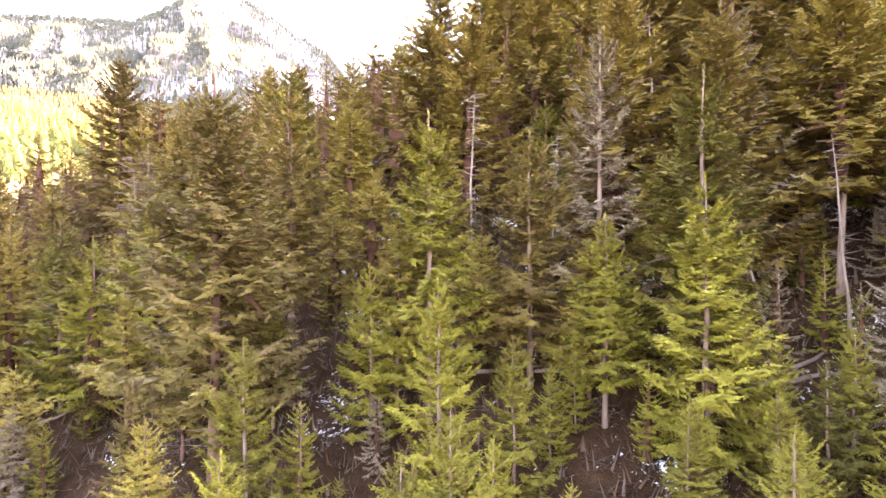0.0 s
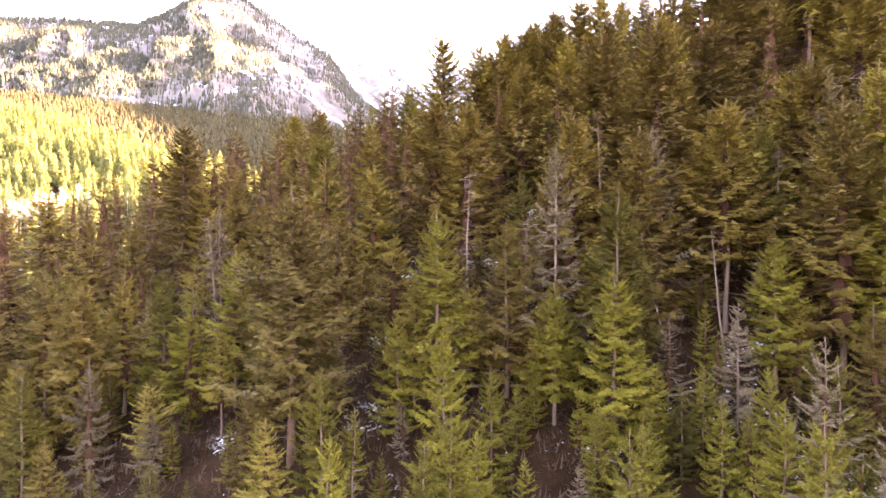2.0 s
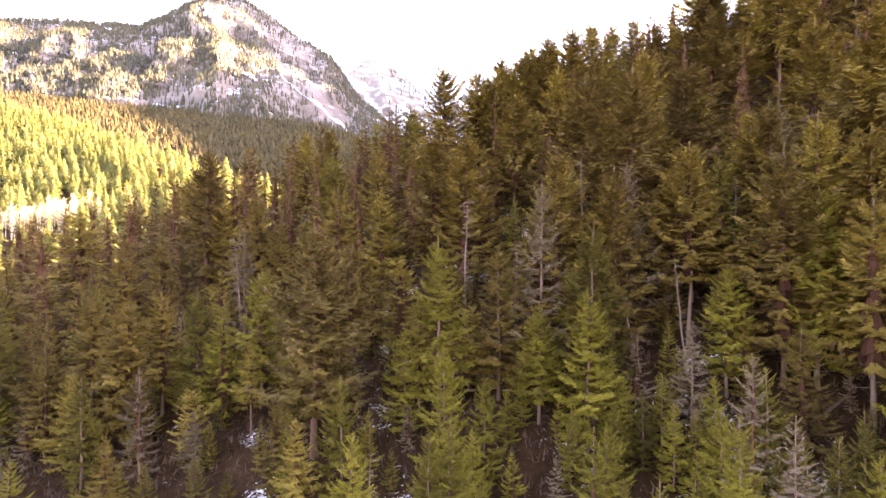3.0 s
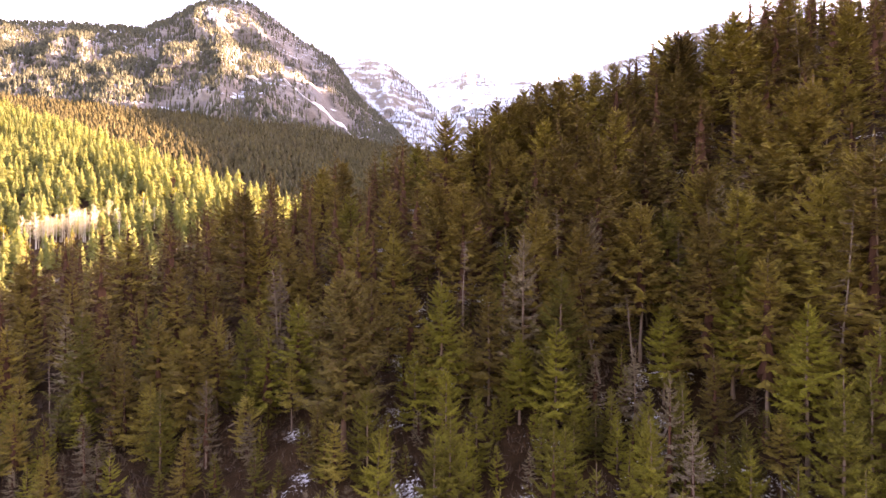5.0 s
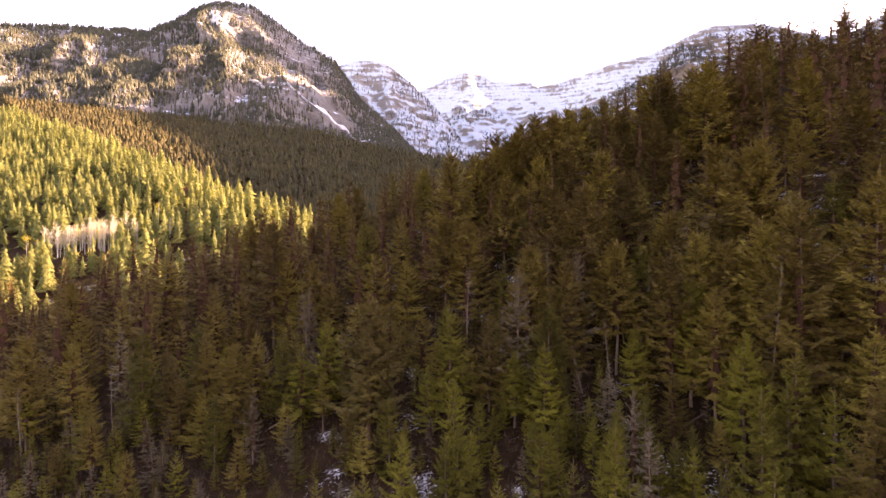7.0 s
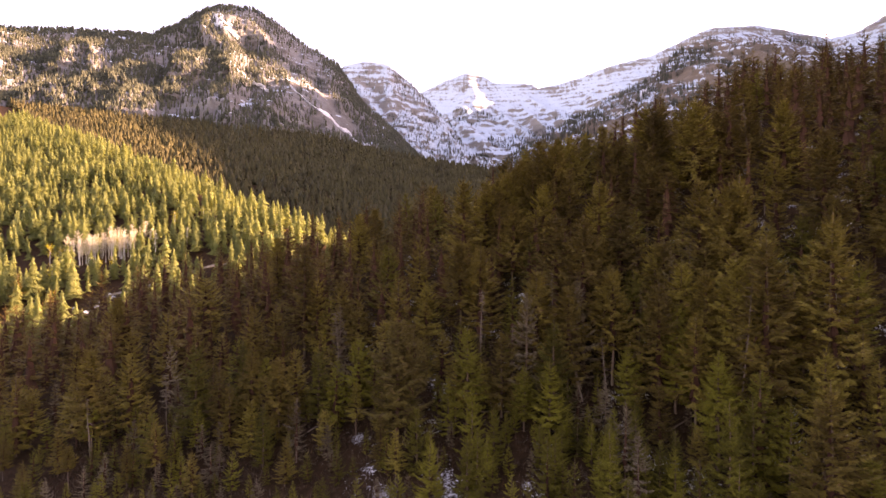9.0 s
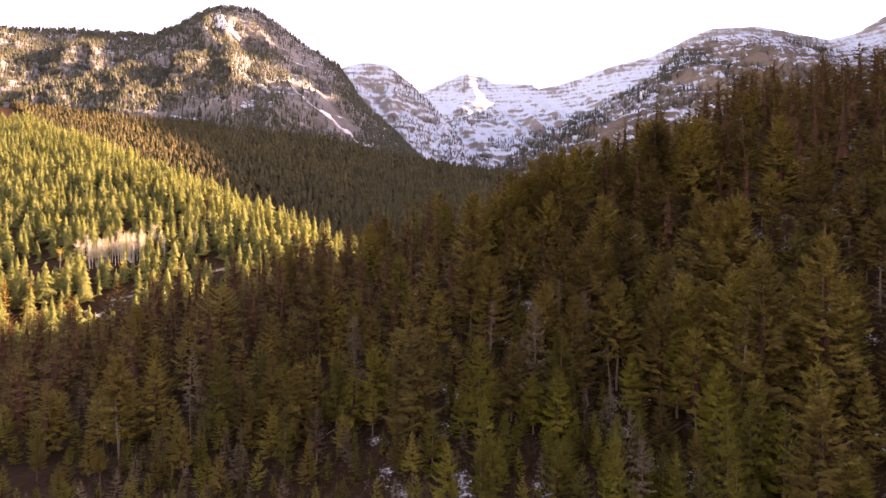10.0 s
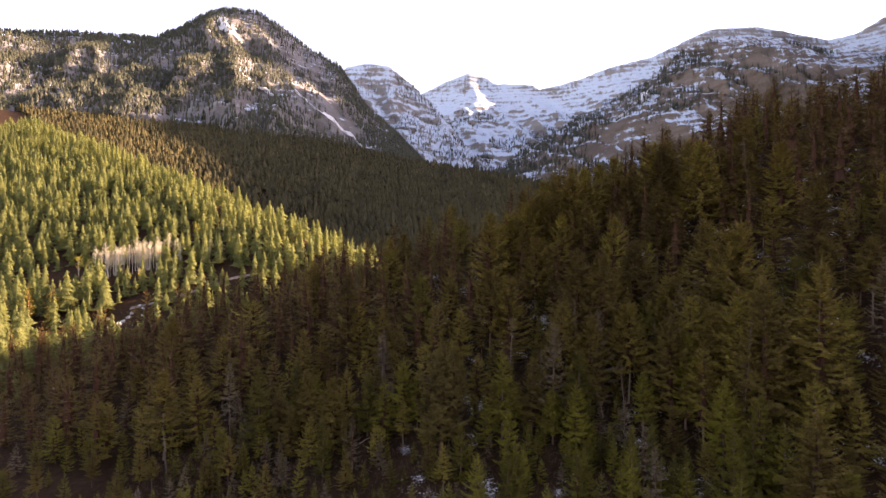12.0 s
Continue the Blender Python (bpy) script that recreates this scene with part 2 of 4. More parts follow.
# ---------------------------------------------------------------- mesh helpers
def mesh_from(name, verts, faces, mat, smooth=False):
    """A mesh from numpy arrays; faces is one array of triangles or of quads."""
    me = bpy.data.meshes.new(name)
    n, k = len(faces), faces.shape[1]
    me.vertices.add(len(verts))
    me.vertices.foreach_set("co", np.ascontiguousarray(verts, dtype=np.float32).ravel())
    me.loops.add(n * k)
    me.loops.foreach_set("vertex_index", np.ascontiguousarray(faces, dtype=np.int32).ravel())
    me.polygons.add(n)
    me.polygons.foreach_set("loop_start", np.arange(0, n * k, k, dtype=np.int32))
    if smooth:
        me.polygons.foreach_set("use_smooth", np.ones(n, dtype=bool))
    me.update(calc_edges=True)
    me.materials.append(mat)
    return me


def grid_faces(nu, nv):
    i = np.arange(nu - 1)[:, None] * nv + np.arange(nv - 1)[None, :]
    i = i.ravel()
    return np.stack([i, i + nv, i + nv + 1, i + 1], 1)


def lattice(rng_seed, size=64):
    return np.random.RandomState(rng_seed).rand(size, size)


def vnoise(x, y, seed=0):
    """Smooth value noise, 0 to 1, period 64."""
    g = lattice(seed)
    xi, yi = np.floor(x).astype(int), np.floor(y).astype(int)
    fx, fy = x - xi, y - yi
    fx, fy = fx * fx * (3 - 2 * fx), fy * fy * (3 - 2 * fy)
    a, b = g[xi % 64, yi % 64], g[(xi + 1) % 64, yi % 64]
    c, d = g[xi % 64, (yi + 1) % 64], g[(xi + 1) % 64, (yi + 1) % 64]
    return (a * (1 - fx) + b * fx) * (1 - fy) + (c * (1 - fx) + d * fx) * fy


def fnoise(x, y, seed=0, octaves=5, gain=0.5):
    v, a, s = 0.0, 1.0, 0.0
    for o in range(octaves):
        v = v + a * (vnoise(x * 2 ** o + 7.3 * o, y * 2 ** o + 3.1 * o, seed + o) - 0.5)
        s += a
        a *= gain
    return v / s * 2


def smax(a, b, k):
    return np.logaddexp(a / k, b / k) * k


# ---------------------------------------------------------------- the ground
def hill_ground(x, y):
    """The near hillside: steeper to the east and towards its crest."""
    X, Y = np.asarray(x, float) / 100, np.asarray(y, float) / 100
    Yc = np.minimum(Y, 1.45)
    Yc = np.maximum(Yc, 0.4 * Yc)
    Xc = np.clip(X, -2.5, 2.2)
    t = -23.4 + 58.6 * Yc - 8.5 * Yc * Yc + 19.8 * Xc + 10.3 * Xc * Yc + 2.3 * Xc * Xc + 28 * np.clip(Xc - 0.45, 0, 0.35) - 22 * np.maximum(0, Xc - 1.0)
    # unseen rise added in the east to block the sun from the slope
    t = t + 48 * np.clip((X - 1.15) / 0.45, 0, 1) * np.clip((1.1 - Y) / 0.4, 0, 1)
    t = t - 70 * np.maximum(0, Y - 1.45) + 12 * np.maximum(0, X - 2.2)
    return np.minimum(t, 200 + 0.05 * t)


def hill_tops(x, y):
    """The mean height of the forest's roof on the near hillside."""
    X, Y = np.asarray(x, float) / 100, np.asarray(y, float) / 100
    Y = np.clip(Y, 0.06, 1.4)
    return -18.7 + 42.8 * X + 111.2 * Y + np.where(X > 0, 8.9, 4.5) * X * X - 10.5 * X * Y - 39.2 * Y * Y


def ground_z(x, y):
    x, y = np.asarray(x, float), np.asarray(y, float)
    hill = hill_ground(x, y)
    # the spur across the valley, its crest running back to the west
    rx, ry = x + 85, y - 285
    s, n = -0.742 * rx + 0.67 * ry, -0.67 * rx - 0.742 * ry
    spur = 37 + 0.24 * np.minimum(s, 900) - np.where(n > 0, 0.42 * n, -0.5 * n) - np.maximum(0, -s) * 0.45
    spur = spur - 0.1 * np.maximum(0, s - 900)
    valley = -16 + 0.34 * np.clip(y - 380, 0, 850) + 0.1 * np.maximum(0, -x - 150) - 0.16 * np.clip(x + 300, 0, 700) * np.clip((y - 500) / 600, 0, 1)
    valley = np.minimum(valley, 360 + 0.02 * y)
    g = smax(smax(hill, spur, 4.0), valley, 4.0)
    return g + 1.6 * fnoise(x / 30, y / 30, 3) + 0.35 * fnoise(x / 5, y / 5, 9, 3)


def make_ground():
    """One sheet, finer near the camera's way, out to the horizon."""
    na, nr = 240, 190
    a = np.linspace(0, 2 * np.pi, na)
    # columns gathered ahead
    a = a - 0.72 * np.sin(a)
    a = np.pi / 2 + a
    r = 4 * (4900 / 4) ** np.linspace(0, 1, nr)
    r[0] = 0
    A, R = np.meshgrid(a, r, indexing="ij")
    x, y = R * np.cos(A), -30 + R * np.sin(A)
    z = ground_z(x, y)
    fade = np.clip((R - 2600) / 1500, 0, 1)
    z = z * (1 - fade) + 150 * fade
    return mesh_from("ground", np.stack([x, y, z], -1).reshape(-1, 3), grid_faces(na, nr), M_GROUND, True)


ground = tagged(new("ground", make_ground()), "brown forest floor with patches of old snow", "ground", kind="structure")


# ---------------------------------------------------------------- the mountains
STAND = (-10.0, -85.0, 40.0)         # the bearings of the crests are taken from here


def bearing(u, v, d):
    """A place d metres ahead, u to the right and v up per metre ahead."""
    return STAND[0] + u * d, STAND[1] + d, STAND[2] + v * d


def spline(points, n):
    """Points (u, v, d) along a crest, evenly spread and eased."""
    p = np.array(points, float)
    t = np.concatenate([[0], np.cumsum(np.hypot(np.diff(p[:, 0]), np.diff(p[:, 1])))])
    s = np.linspace(0, t[-1], n)
    return np.stack([np.interp(s, t, p[:, k]) for k in range(3)], 1)


def mountain(name, crest, foot, mat, label, nu, nv, seed, rough, ledge=0.0, step=34.0, curve=1.0, backing=0.7, rib_amount=0.5):
    """A mountainside from its crest down to its foot, with a back slope behind."""
    c, f = spline(crest, nu), spline(foot, nu)
    C = np.stack(bearing(c[:, 0], c[:, 1], c[:, 2]), 1)
    F = np.stack(bearing(f[:, 0], f[:, 1], f[:, 2]), 1)
    v = np.linspace(-0.25, 1, nv)[None, :, None]
    w = np.clip(v, 0, 1)
    P = C[:, None] * (1 - w) + F[:, None] * w
    P[..., 2] = C[:, None, 2] + (F[:, None, 2] - C[:, None, 2]) * w[..., 0] ** curve
    back = np.clip(-v[..., 0], 0, 1)
    H = (C[:, 2] - F[:, 2])[:, None]
    P[..., 1] += back * H * 2.0
    P[..., 2] -= back * H * backing
    fade = np.minimum(1, 0.1 + 3 * w[..., 0] + 3 * back)
    gx, gy = P[..., 0] / 260, (P[..., 1] * 0.5 + P[..., 2]) / 260
    n1 = fnoise(gx, gy, seed, 6, 0.55)
    rib = 1 - 3 * np.abs(fnoise(gx * 1.6 + 0.5 * gy, gy * 0.4, seed + 20, 4))
    P[..., 2] += fade * rough * (0.6 * n1 + 0.4 * rib * rib_amount)
    P[..., 1] -= fade * rough * (0.8 * fnoise(gx * 2, gy * 2, seed + 31, 6, 0.6) + rib * rib_amount)
    P[..., 2] += 0.1 * rough * fnoise(gx * 12, gy * 12, seed + 50, 3)
    if ledge:
        k = (P[..., 2] + 0.06 * P[..., 0] + 14 * n1) / step
        saw = k - np.floor(k)
        m = np.clip(3 * w[..., 0], 0, 1) * np.clip(0.5 + 2.2 * fnoise(gx * 1.3, gy * 3, seed + 77, 4), 0, 1)
        P[..., 1] -= ledge * step * m * (0.5 - saw) * (saw < 0.8)
    me = mesh_from(name, P.reshape(-1, 3), grid_faces(nu, nv)[:, ::-1], mat, False)
    return tagged(new(name, me), label, "mountain", kind="structure"), P, v[0, :, 0]


CREST_WEST = [(-1.0, .38, 1950), (-.798, .388, 2000), (-.665, .383, 2050), (-.54, .376, 2100), (-.49, .393, 2150), (-.447, .414, 2180), (-.411, .427, 2200), (-.36, .424, 2220),
              (-.31, .403, 2240), (-.26, .363, 2260), (-.197, .322, 2200), (-.15, .255, 2150), (-.09, .2, 2100), (-.03, .14, 2050), (.05, .09, 2000)]
FOOT_WEST = [(-1.0, .11, 1080), (-.4, .085, 1100), (-.2, .06, 1150), (0, .03, 1300), (.06, .03, 1500)]
CREST_MID = [(-.24, .28, 3000), (-.185, .325, 3000), (-.15, .332, 3000), (-.11, .328, 3000), (-.085, .31, 3020), (-.06, .288, 3050), (-.038, .265, 3100), (.02, .2, 3100)]
FOOT_MID = [(-.24, .12, 2500), (-.1, .12, 2400), (.06, .11, 2300)]
CREST_FAR = [(-.12, .25, 4300), (-.045, .28, 4300), (0, .303, 4300), (.037, .317, 4300), (.06, .312, 4300), (.085, .296, 4200), (.15, .297, 4100), (.163, .289, 4050), (.2, .295, 4000), (.24, .308, 3950), (.28, .325, 3900),
             (.295, .33, 3850), (.36, .345, 3800), (.42, .375, 3800), (.47, .397, 3800), (.56, .402, 3800), (.63, .388, 3800), (.68, .378, 3800), (.73, .39, 3700), (.78, .42, 3600), (.86, .46, 3500), (.95, .46, 3400)]
FOOT_FAR = [(-.12, .06, 2400), (.1, .06, 2350), (.3, .12, 2500), (.8, .2, 2600), (.95, .2, 2500)]
CREST_EAST = [(-.02, .075, 2100), (.05, .115, 2150), (.12, .165, 2200), (.17, .195, 2200), (.26, .245, 2250), (.35, .298, 2300), (.425, .362, 2350), (.475, .38, 2400), (.53, .386, 2400), (.6, .379, 2400),
              (.65, .365, 2350), (.68, .353, 2300), (.74, .36, 2250), (.78, .352, 2200), (.86, .34, 2100), (1.0, .3, 1700), (1.2, .2, 1500)]
FOOT_EAST = [(-.02, 0, 1500), (.1, -.02, 1300), (.4, -.01, 1250), (.8, .06, 1250), (1.2, .1, 1100)]
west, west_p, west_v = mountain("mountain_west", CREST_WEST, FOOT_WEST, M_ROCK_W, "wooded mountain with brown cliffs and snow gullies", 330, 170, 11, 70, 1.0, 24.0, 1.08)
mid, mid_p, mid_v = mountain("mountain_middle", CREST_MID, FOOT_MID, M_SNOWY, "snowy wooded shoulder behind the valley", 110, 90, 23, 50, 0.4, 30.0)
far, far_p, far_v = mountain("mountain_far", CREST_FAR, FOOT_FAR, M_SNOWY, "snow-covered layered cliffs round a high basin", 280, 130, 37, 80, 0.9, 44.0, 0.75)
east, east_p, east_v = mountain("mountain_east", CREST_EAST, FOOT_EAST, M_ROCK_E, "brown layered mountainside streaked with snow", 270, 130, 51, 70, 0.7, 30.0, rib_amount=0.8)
# unseen ridge added in the east, its crest shaped to shade the valley floor
CREST_SIDE = [(1.07, .1, 560), (1.05, .4, 660), (1.05, .46, 760), (1.04, .54, 940), (1.03, .58, 1150), (1.03, .61, 1350), (1.03, .68, 1850), (1.03, .71, 2272), (1.03, .635, 2480), (1.03, .635, 2580), (1.03, .75, 2650), (1.03, .755, 2743), (1.03, .735, 2850), (1.03, .89, 3330), (1.04, .8, 3700), (1.05, .62, 4100), (1.06, .55, 5200)]
FOOT_SIDE = [(.95, .05, 560), (.92, .08, 900), (.88, .1, 1350), (.85, .16, 1900), (.84, .2, 2200), (.84, .22, 2600), (.86, .25, 3330), (.9, .3, 4100), (.95, .3, 5200)]
# unseen ridge added beside the near hill to keep its woods in the shade
CREST_SHADE = [(1.2, .3, 110), (1.15, .5, 150), (1.1, .53, 240), (1.1, .53, 340), (1.09, .51, 440), (1.08, .47, 490), (1.07, .2, 540), (1.06, .1, 600)]
FOOT_SHADE = [(1.0, -.1, 110), (.96, 0, 150), (.94, .1, 240), (.94, .1, 340), (.94, .05, 440), (.94, 0, 540), (.95, 0, 600)]
mountain("hill_shade_ridge", CREST_SHADE, FOOT_SHADE, M_ROCK_E, "steep brown ridge added out of view to shade the hillside", 60, 30, 81, 8)
side, side_p, side_v = mountain("valley_shade_ridge", CREST_SIDE, FOOT_SIDE, M_ROCK_E, "steep brown ridge added out of view to shade the valley", 160, 70, 71, 18, 0.2)


def lattice_at(P, u, v):
    """The lattice place of a mountainside in the direction (u, v) from the stand."""
    d = P[..., 1] - STAND[1]
    e = ((P[..., 0] - STAND[0]) / d - u) ** 2 + ((P[..., 2] - STAND[2]) / d - v) ** 2
    nv = P.shape[1]
    e[:, :int(nv * 0.2)] += 1
    return np.unravel_index(np.argmin(e), e.shape)


def chute(name, P, path, width, seed, label):
    """Snow lying in a gully of a mountainside; path: directions (u, v) and a width factor."""
    rng = np.random.RandomState(seed)
    nu, nv = P.shape[:2]
    pts = np.array([(*lattice_at(P, u, v), w) for u, v, w in path], float)
    s = np.linspace(0, len(pts) - 1, 90)
    cu = np.interp(s, np.arange(len(pts)), pts[:, 0])
    cv = np.interp(s, np.arange(len(pts)), pts[:, 1])
    w = np.interp(s, np.arange(len(pts)), pts[:, 2]) * width
    w = w * (0.35 + 1.2 * vnoise(s * 5, s * 0 + seed, seed)) * np.clip(np.minimum(s, s[-1] - s) * 6, 0.1, 1)
    cols = []
    for k in np.linspace(-1, 1, 5):
        u = np.clip(cu + k * w + rng.normal(0, 0.2, 90) * w, 0, nu - 1.01)
        cw = np.clip(cv, 0, nv - 1.01)
        i, j = u.astype(int), cw.astype(int)
        fu, fv = (u - i)[:, None], (cw - j)[:, None]
        p = P[i, j] * (1 - fu) * (1 - fv) + P[i + 1, j] * fu * (1 - fv) + P[i, j + 1] * (1 - fu) * fv + P[i + 1, j + 1] * fu * fv
        cols.append(p + np.array((0, -5.0, 3.5)) * (1.0 if abs(k) < 0.9 else 0.0))
    V = np.stack(cols, 1)
    return tagged(new(name, mesh_from(name, V.reshape(-1, 3), grid_faces(90, 5)[:, ::-1], M_SNOW, True)), label, "snow", kind="structure")


# ---------------------------------------------------------------- trees
def unit(v):
    return v / np.maximum(np.linalg.norm(v, axis=-1, keepdims=True), 1e-9)


def crown_arrays(rng, H, base, width, limbs, twigs, sub=0, shape=0.85, droop=0.22, lift=0.75, gaps=0.1, full=0.0, blade=0.2, reach=0.38, bare=0.24, hang=0.3, leader=6, ragged=0.2, wood=2, core=0.36, cap=0.062):
    """Whorls of limbs round a stem, each limb a feathered frond: twigs on both sides, and smaller shoots on the twigs.
    Returns points and triangles of the needles, then those of the bare wood and the added core inside."""
    tiers = max(5, int(limbs / 5.5))
    t = np.repeat(np.arange(tiers), int(np.ceil(limbs / tiers)))[:limbs] / tiers
    tier = np.floor(t * tiers + 0.01).astype(int)
    t = np.clip(t ** 0.92 + rng.normal(0, 0.3 / tiers, limbs), 0, 0.985)
    keep = rng.rand(limbs) > gaps * (1 - t)
    t, tier = t[keep], tier[keep]
    n = len(t)
    z0 = H * (base + (0.975 - base) * t)
    cone = (1 - t) ** shape * np.minimum(1, 0.62 + 2.0 * t)
    dome = np.sqrt(np.clip(1 - np.abs(1.45 * t - 0.45) ** 2.2, 0, 1))
    L = width / 2 * (cone * (1 - full) + full * dome)
    L = L * rng.uniform(1 - ragged, 1 + 0.6 * ragged, tiers + 1)[tier] * rng.uniform(1 - 1.2 * ragged, 1 + ragged, n) + 0.012 * H
    ang = tier * 2.4 + np.arange(n) * 1.257 + rng.normal(0, 0.3, n)
    L = L * (1 + 0.12 * np.cos(ang - rng.rand() * 6.3))
    rise = -droop + (lift + droop) * t ** 1.25 + rng.normal(0, 0.09, n)
    d = np.stack([np.cos(ang), np.sin(ang), 0 * ang], 1)
    q = np.stack([-np.sin(ang), np.cos(ang), 0 * ang], 1)
    up = np.array((0, 0, 1.0))
    # the twigs, left and right in turn, the last one going on from the limb's tip
    m = 2 * twigs + 1
    s = bare * (1 - 0.85 * t)[:, None] + (1 - bare * (1 - 0.85 * t))[:, None] * np.linspace(0.02, 1, m)[None] ** 0.85
    s = np.clip(s + rng.normal(0, 0.25 / m, (n, m)), 0.03, 1)
    hand = np.where(np.arange(m) % 2, 1.0, -1.0)[None] * np.ones((n, 1))
    swing = hand * rng.uniform(0.6, 1.15, (n, m)) * (1.1 - 0.35 * s)
    swing[:, -1] = rng.normal(0, 0.1, n)
    z = np.tan(rise)[:, None] * s + 0.2 * s ** 2.4 - 0.1 * np.sin(3.14 * s)
    B = d[:, None] * (L[:, None] * s)[..., None] + up * (z0[:, None] + L[:, None] * z)[..., None]
    l = L[:, None] * reach * (0.24 + 0.9 * (1 - s) ** 0.75) * rng.uniform(0.65, 1.25, (n, m)) + 0.006 * H
    l = np.minimum(l, cap * H * rng.uniform(0.7, 1.2, (n, m)))
    D = d[:, None] * np.cos(swing)[..., None] + q[:, None] * np.sin(swing)[..., None]
    D[..., 2] += (np.tan(rise)[:, None] + 0.3 * s) * np.cos(swing) - hang * (1.05 - t)[:, None] * rng.uniform(0.2, 1.6, (n, m)) + rng.normal(0, 0.16, (n, m))
    D = unit(D)

    def blades(P, W, length, wide):
        nrm = unit(up * 0.9 + d[:, None] * 0.35 + rng.normal(0, 0.4, P.shape))
        S = unit(np.cross(W, nrm)) * (length * wide)[..., None]
        P = P - W * (0.08 * length)[..., None]
        tip = P + W * length[..., None] - up * (0.1 * length * rng.uniform(-0.3, 1.2, length.shape))[..., None]
        return np.stack([P + S, tip, P - S], -2).reshape(-1, 3, 3)

    Q = [blades(B, D, l, blade * rng.uniform(0.75, 1.25, (n, m)))]
    for k in range(sub):
        f = (k + 0.6) / (sub + 0.6)
        side = np.where((np.arange(m) + k) % 2, 1.0, -1.0)[None] * rng.uniform(0.5, 1.1, (n, m))
        c, sn = np.cos(side)[..., None], np.sin(side)[..., None]
        W = D * c + np.stack([-D[..., 1], D[..., 0], 0 * D[..., 0]], -1) * sn
        W[..., 2] += rng.normal(-0.12, 0.25, (n, m))
        Q.append(blades(B + D * (l * f * 0.8)[..., None], unit(W), l * rng.uniform(0.4, 0.7, (n, m)), blade * 1.15))
    # the leader
    a = rng.rand(leader) * 6.283
    tb = np.stack([0 * a, 0 * a, H * (0.93 + 0.05 * rng.rand(leader))], 1)
    td = np.stack([np.cos(a) * 0.5, np.sin(a) * 0.5, 0.9 + 0.8 * rng.rand(leader)], 1) * (0.016 * H)
    tn = np.stack([-np.sin(a), np.cos(a), 0 * a], 1) * (0.004 * H)
    Q.append(np.stack([tb + tn, tb + td, tb - tn], 1))
    V = np.concatenate(Q).reshape(-1, 3)
    # limbs and dead inner twigs
    f = np.concatenate([np.zeros((n, 1)), rng.uniform(0.05, 0.6, (n, wood))], 1)
    P = d[:, None] * (L[:, None] * f)[..., None] + up * (z0[:, None] + L[:, None] * (np.tan(rise)[:, None] * f - 0.1 * np.sin(3.14 * f)))[..., None]
    W = unit(d[:, None] * 0.8 + q[:, None] * rng.normal(0, 0.7, (n, wood + 1))[..., None] + up * rng.normal(-0.25, 0.35, (n, wood + 1))[..., None])
    W[:, 0] = unit(d + up * (np.tan(rise) - 0.02)[:, None])
    l = np.concatenate([0.85 * L[:, None], L[:, None] * rng.uniform(0.2, 0.45, (n, wood))], 1)
    B = blades(P, W, l, np.concatenate([np.full((n, 1), 0.018), rng.uniform(0.03, 0.1, (n, wood))], 1)).reshape(-1, 3)
    # ragged skirts stacked round the stem, an added stand-in for twigs that blocks light
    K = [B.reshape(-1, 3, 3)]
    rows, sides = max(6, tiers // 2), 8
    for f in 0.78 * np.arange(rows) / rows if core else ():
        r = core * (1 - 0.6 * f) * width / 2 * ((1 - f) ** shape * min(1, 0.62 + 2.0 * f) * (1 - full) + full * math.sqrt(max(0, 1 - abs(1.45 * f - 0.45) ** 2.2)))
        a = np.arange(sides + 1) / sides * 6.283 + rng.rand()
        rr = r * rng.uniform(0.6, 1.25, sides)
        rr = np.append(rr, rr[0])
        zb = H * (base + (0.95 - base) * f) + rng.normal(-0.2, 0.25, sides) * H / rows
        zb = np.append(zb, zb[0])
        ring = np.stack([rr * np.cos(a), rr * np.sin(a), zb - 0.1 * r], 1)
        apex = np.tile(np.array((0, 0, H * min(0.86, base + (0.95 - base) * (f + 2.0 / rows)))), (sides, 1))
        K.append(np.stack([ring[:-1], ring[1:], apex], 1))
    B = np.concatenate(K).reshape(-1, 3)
    return V, np.arange(len(V)).reshape(-1, 3), B, np.arange(len(B)).reshape(-1, 3)


def tube_arrays(path, radii, sides=6):
    """A tapering tube of triangles along a path."""
    path, radii = np.array(path, float), np.array(radii, float)
    n = len(path)
    tan = unit(np.gradient(path, axis=0))
    ref = np.where(np.abs(tan[:, 2:3]) > 0.9, np.array([[1.0, 0, 0]]), np.array([[0, 0, 1.0]]))
    a = unit(np.cross(tan, ref))
    b = np.cross(tan, a)
    th = np.arange(sides) / sides * 2 * np.pi
    V = path[:, None] + radii[:, None, None] * (a[:, None] * np.cos(th)[None, :, None] + b[:, None] * np.sin(th)[None, :, None])
    F = []
    for i in range(n - 1):
        for j in range(sides):
            p, q = i * sides + j, i * sides + (j + 1) % sides
            F += [(p, q, q + sides), (p, q + sides, p + sides)]
    return V.reshape(-1, 3), np.array(F)


def trunk_arrays(rng, H, r, lean=0.0, rings=9, sides=7, top=0.97):
    z = np.linspace(-0.06 * H, top * H, rings)
    f = np.clip(z / H, 0, 1)
    wob = np.cumsum(rng.normal(0, 0.0035 * H, (rings, 2)), 0)
    wob -= wob[0]
    wob *= (1 - f ** 3)[:, None]
    path = np.stack([wob[:, 0] + lean * z, wob[:, 1], z], 1)
    rad = r * ((1 - f) ** 0.8 * 0.92 + 0.05) * (1 + 0.35 * np.exp(-f * 25))
    return tube_arrays(path, rad, sides)


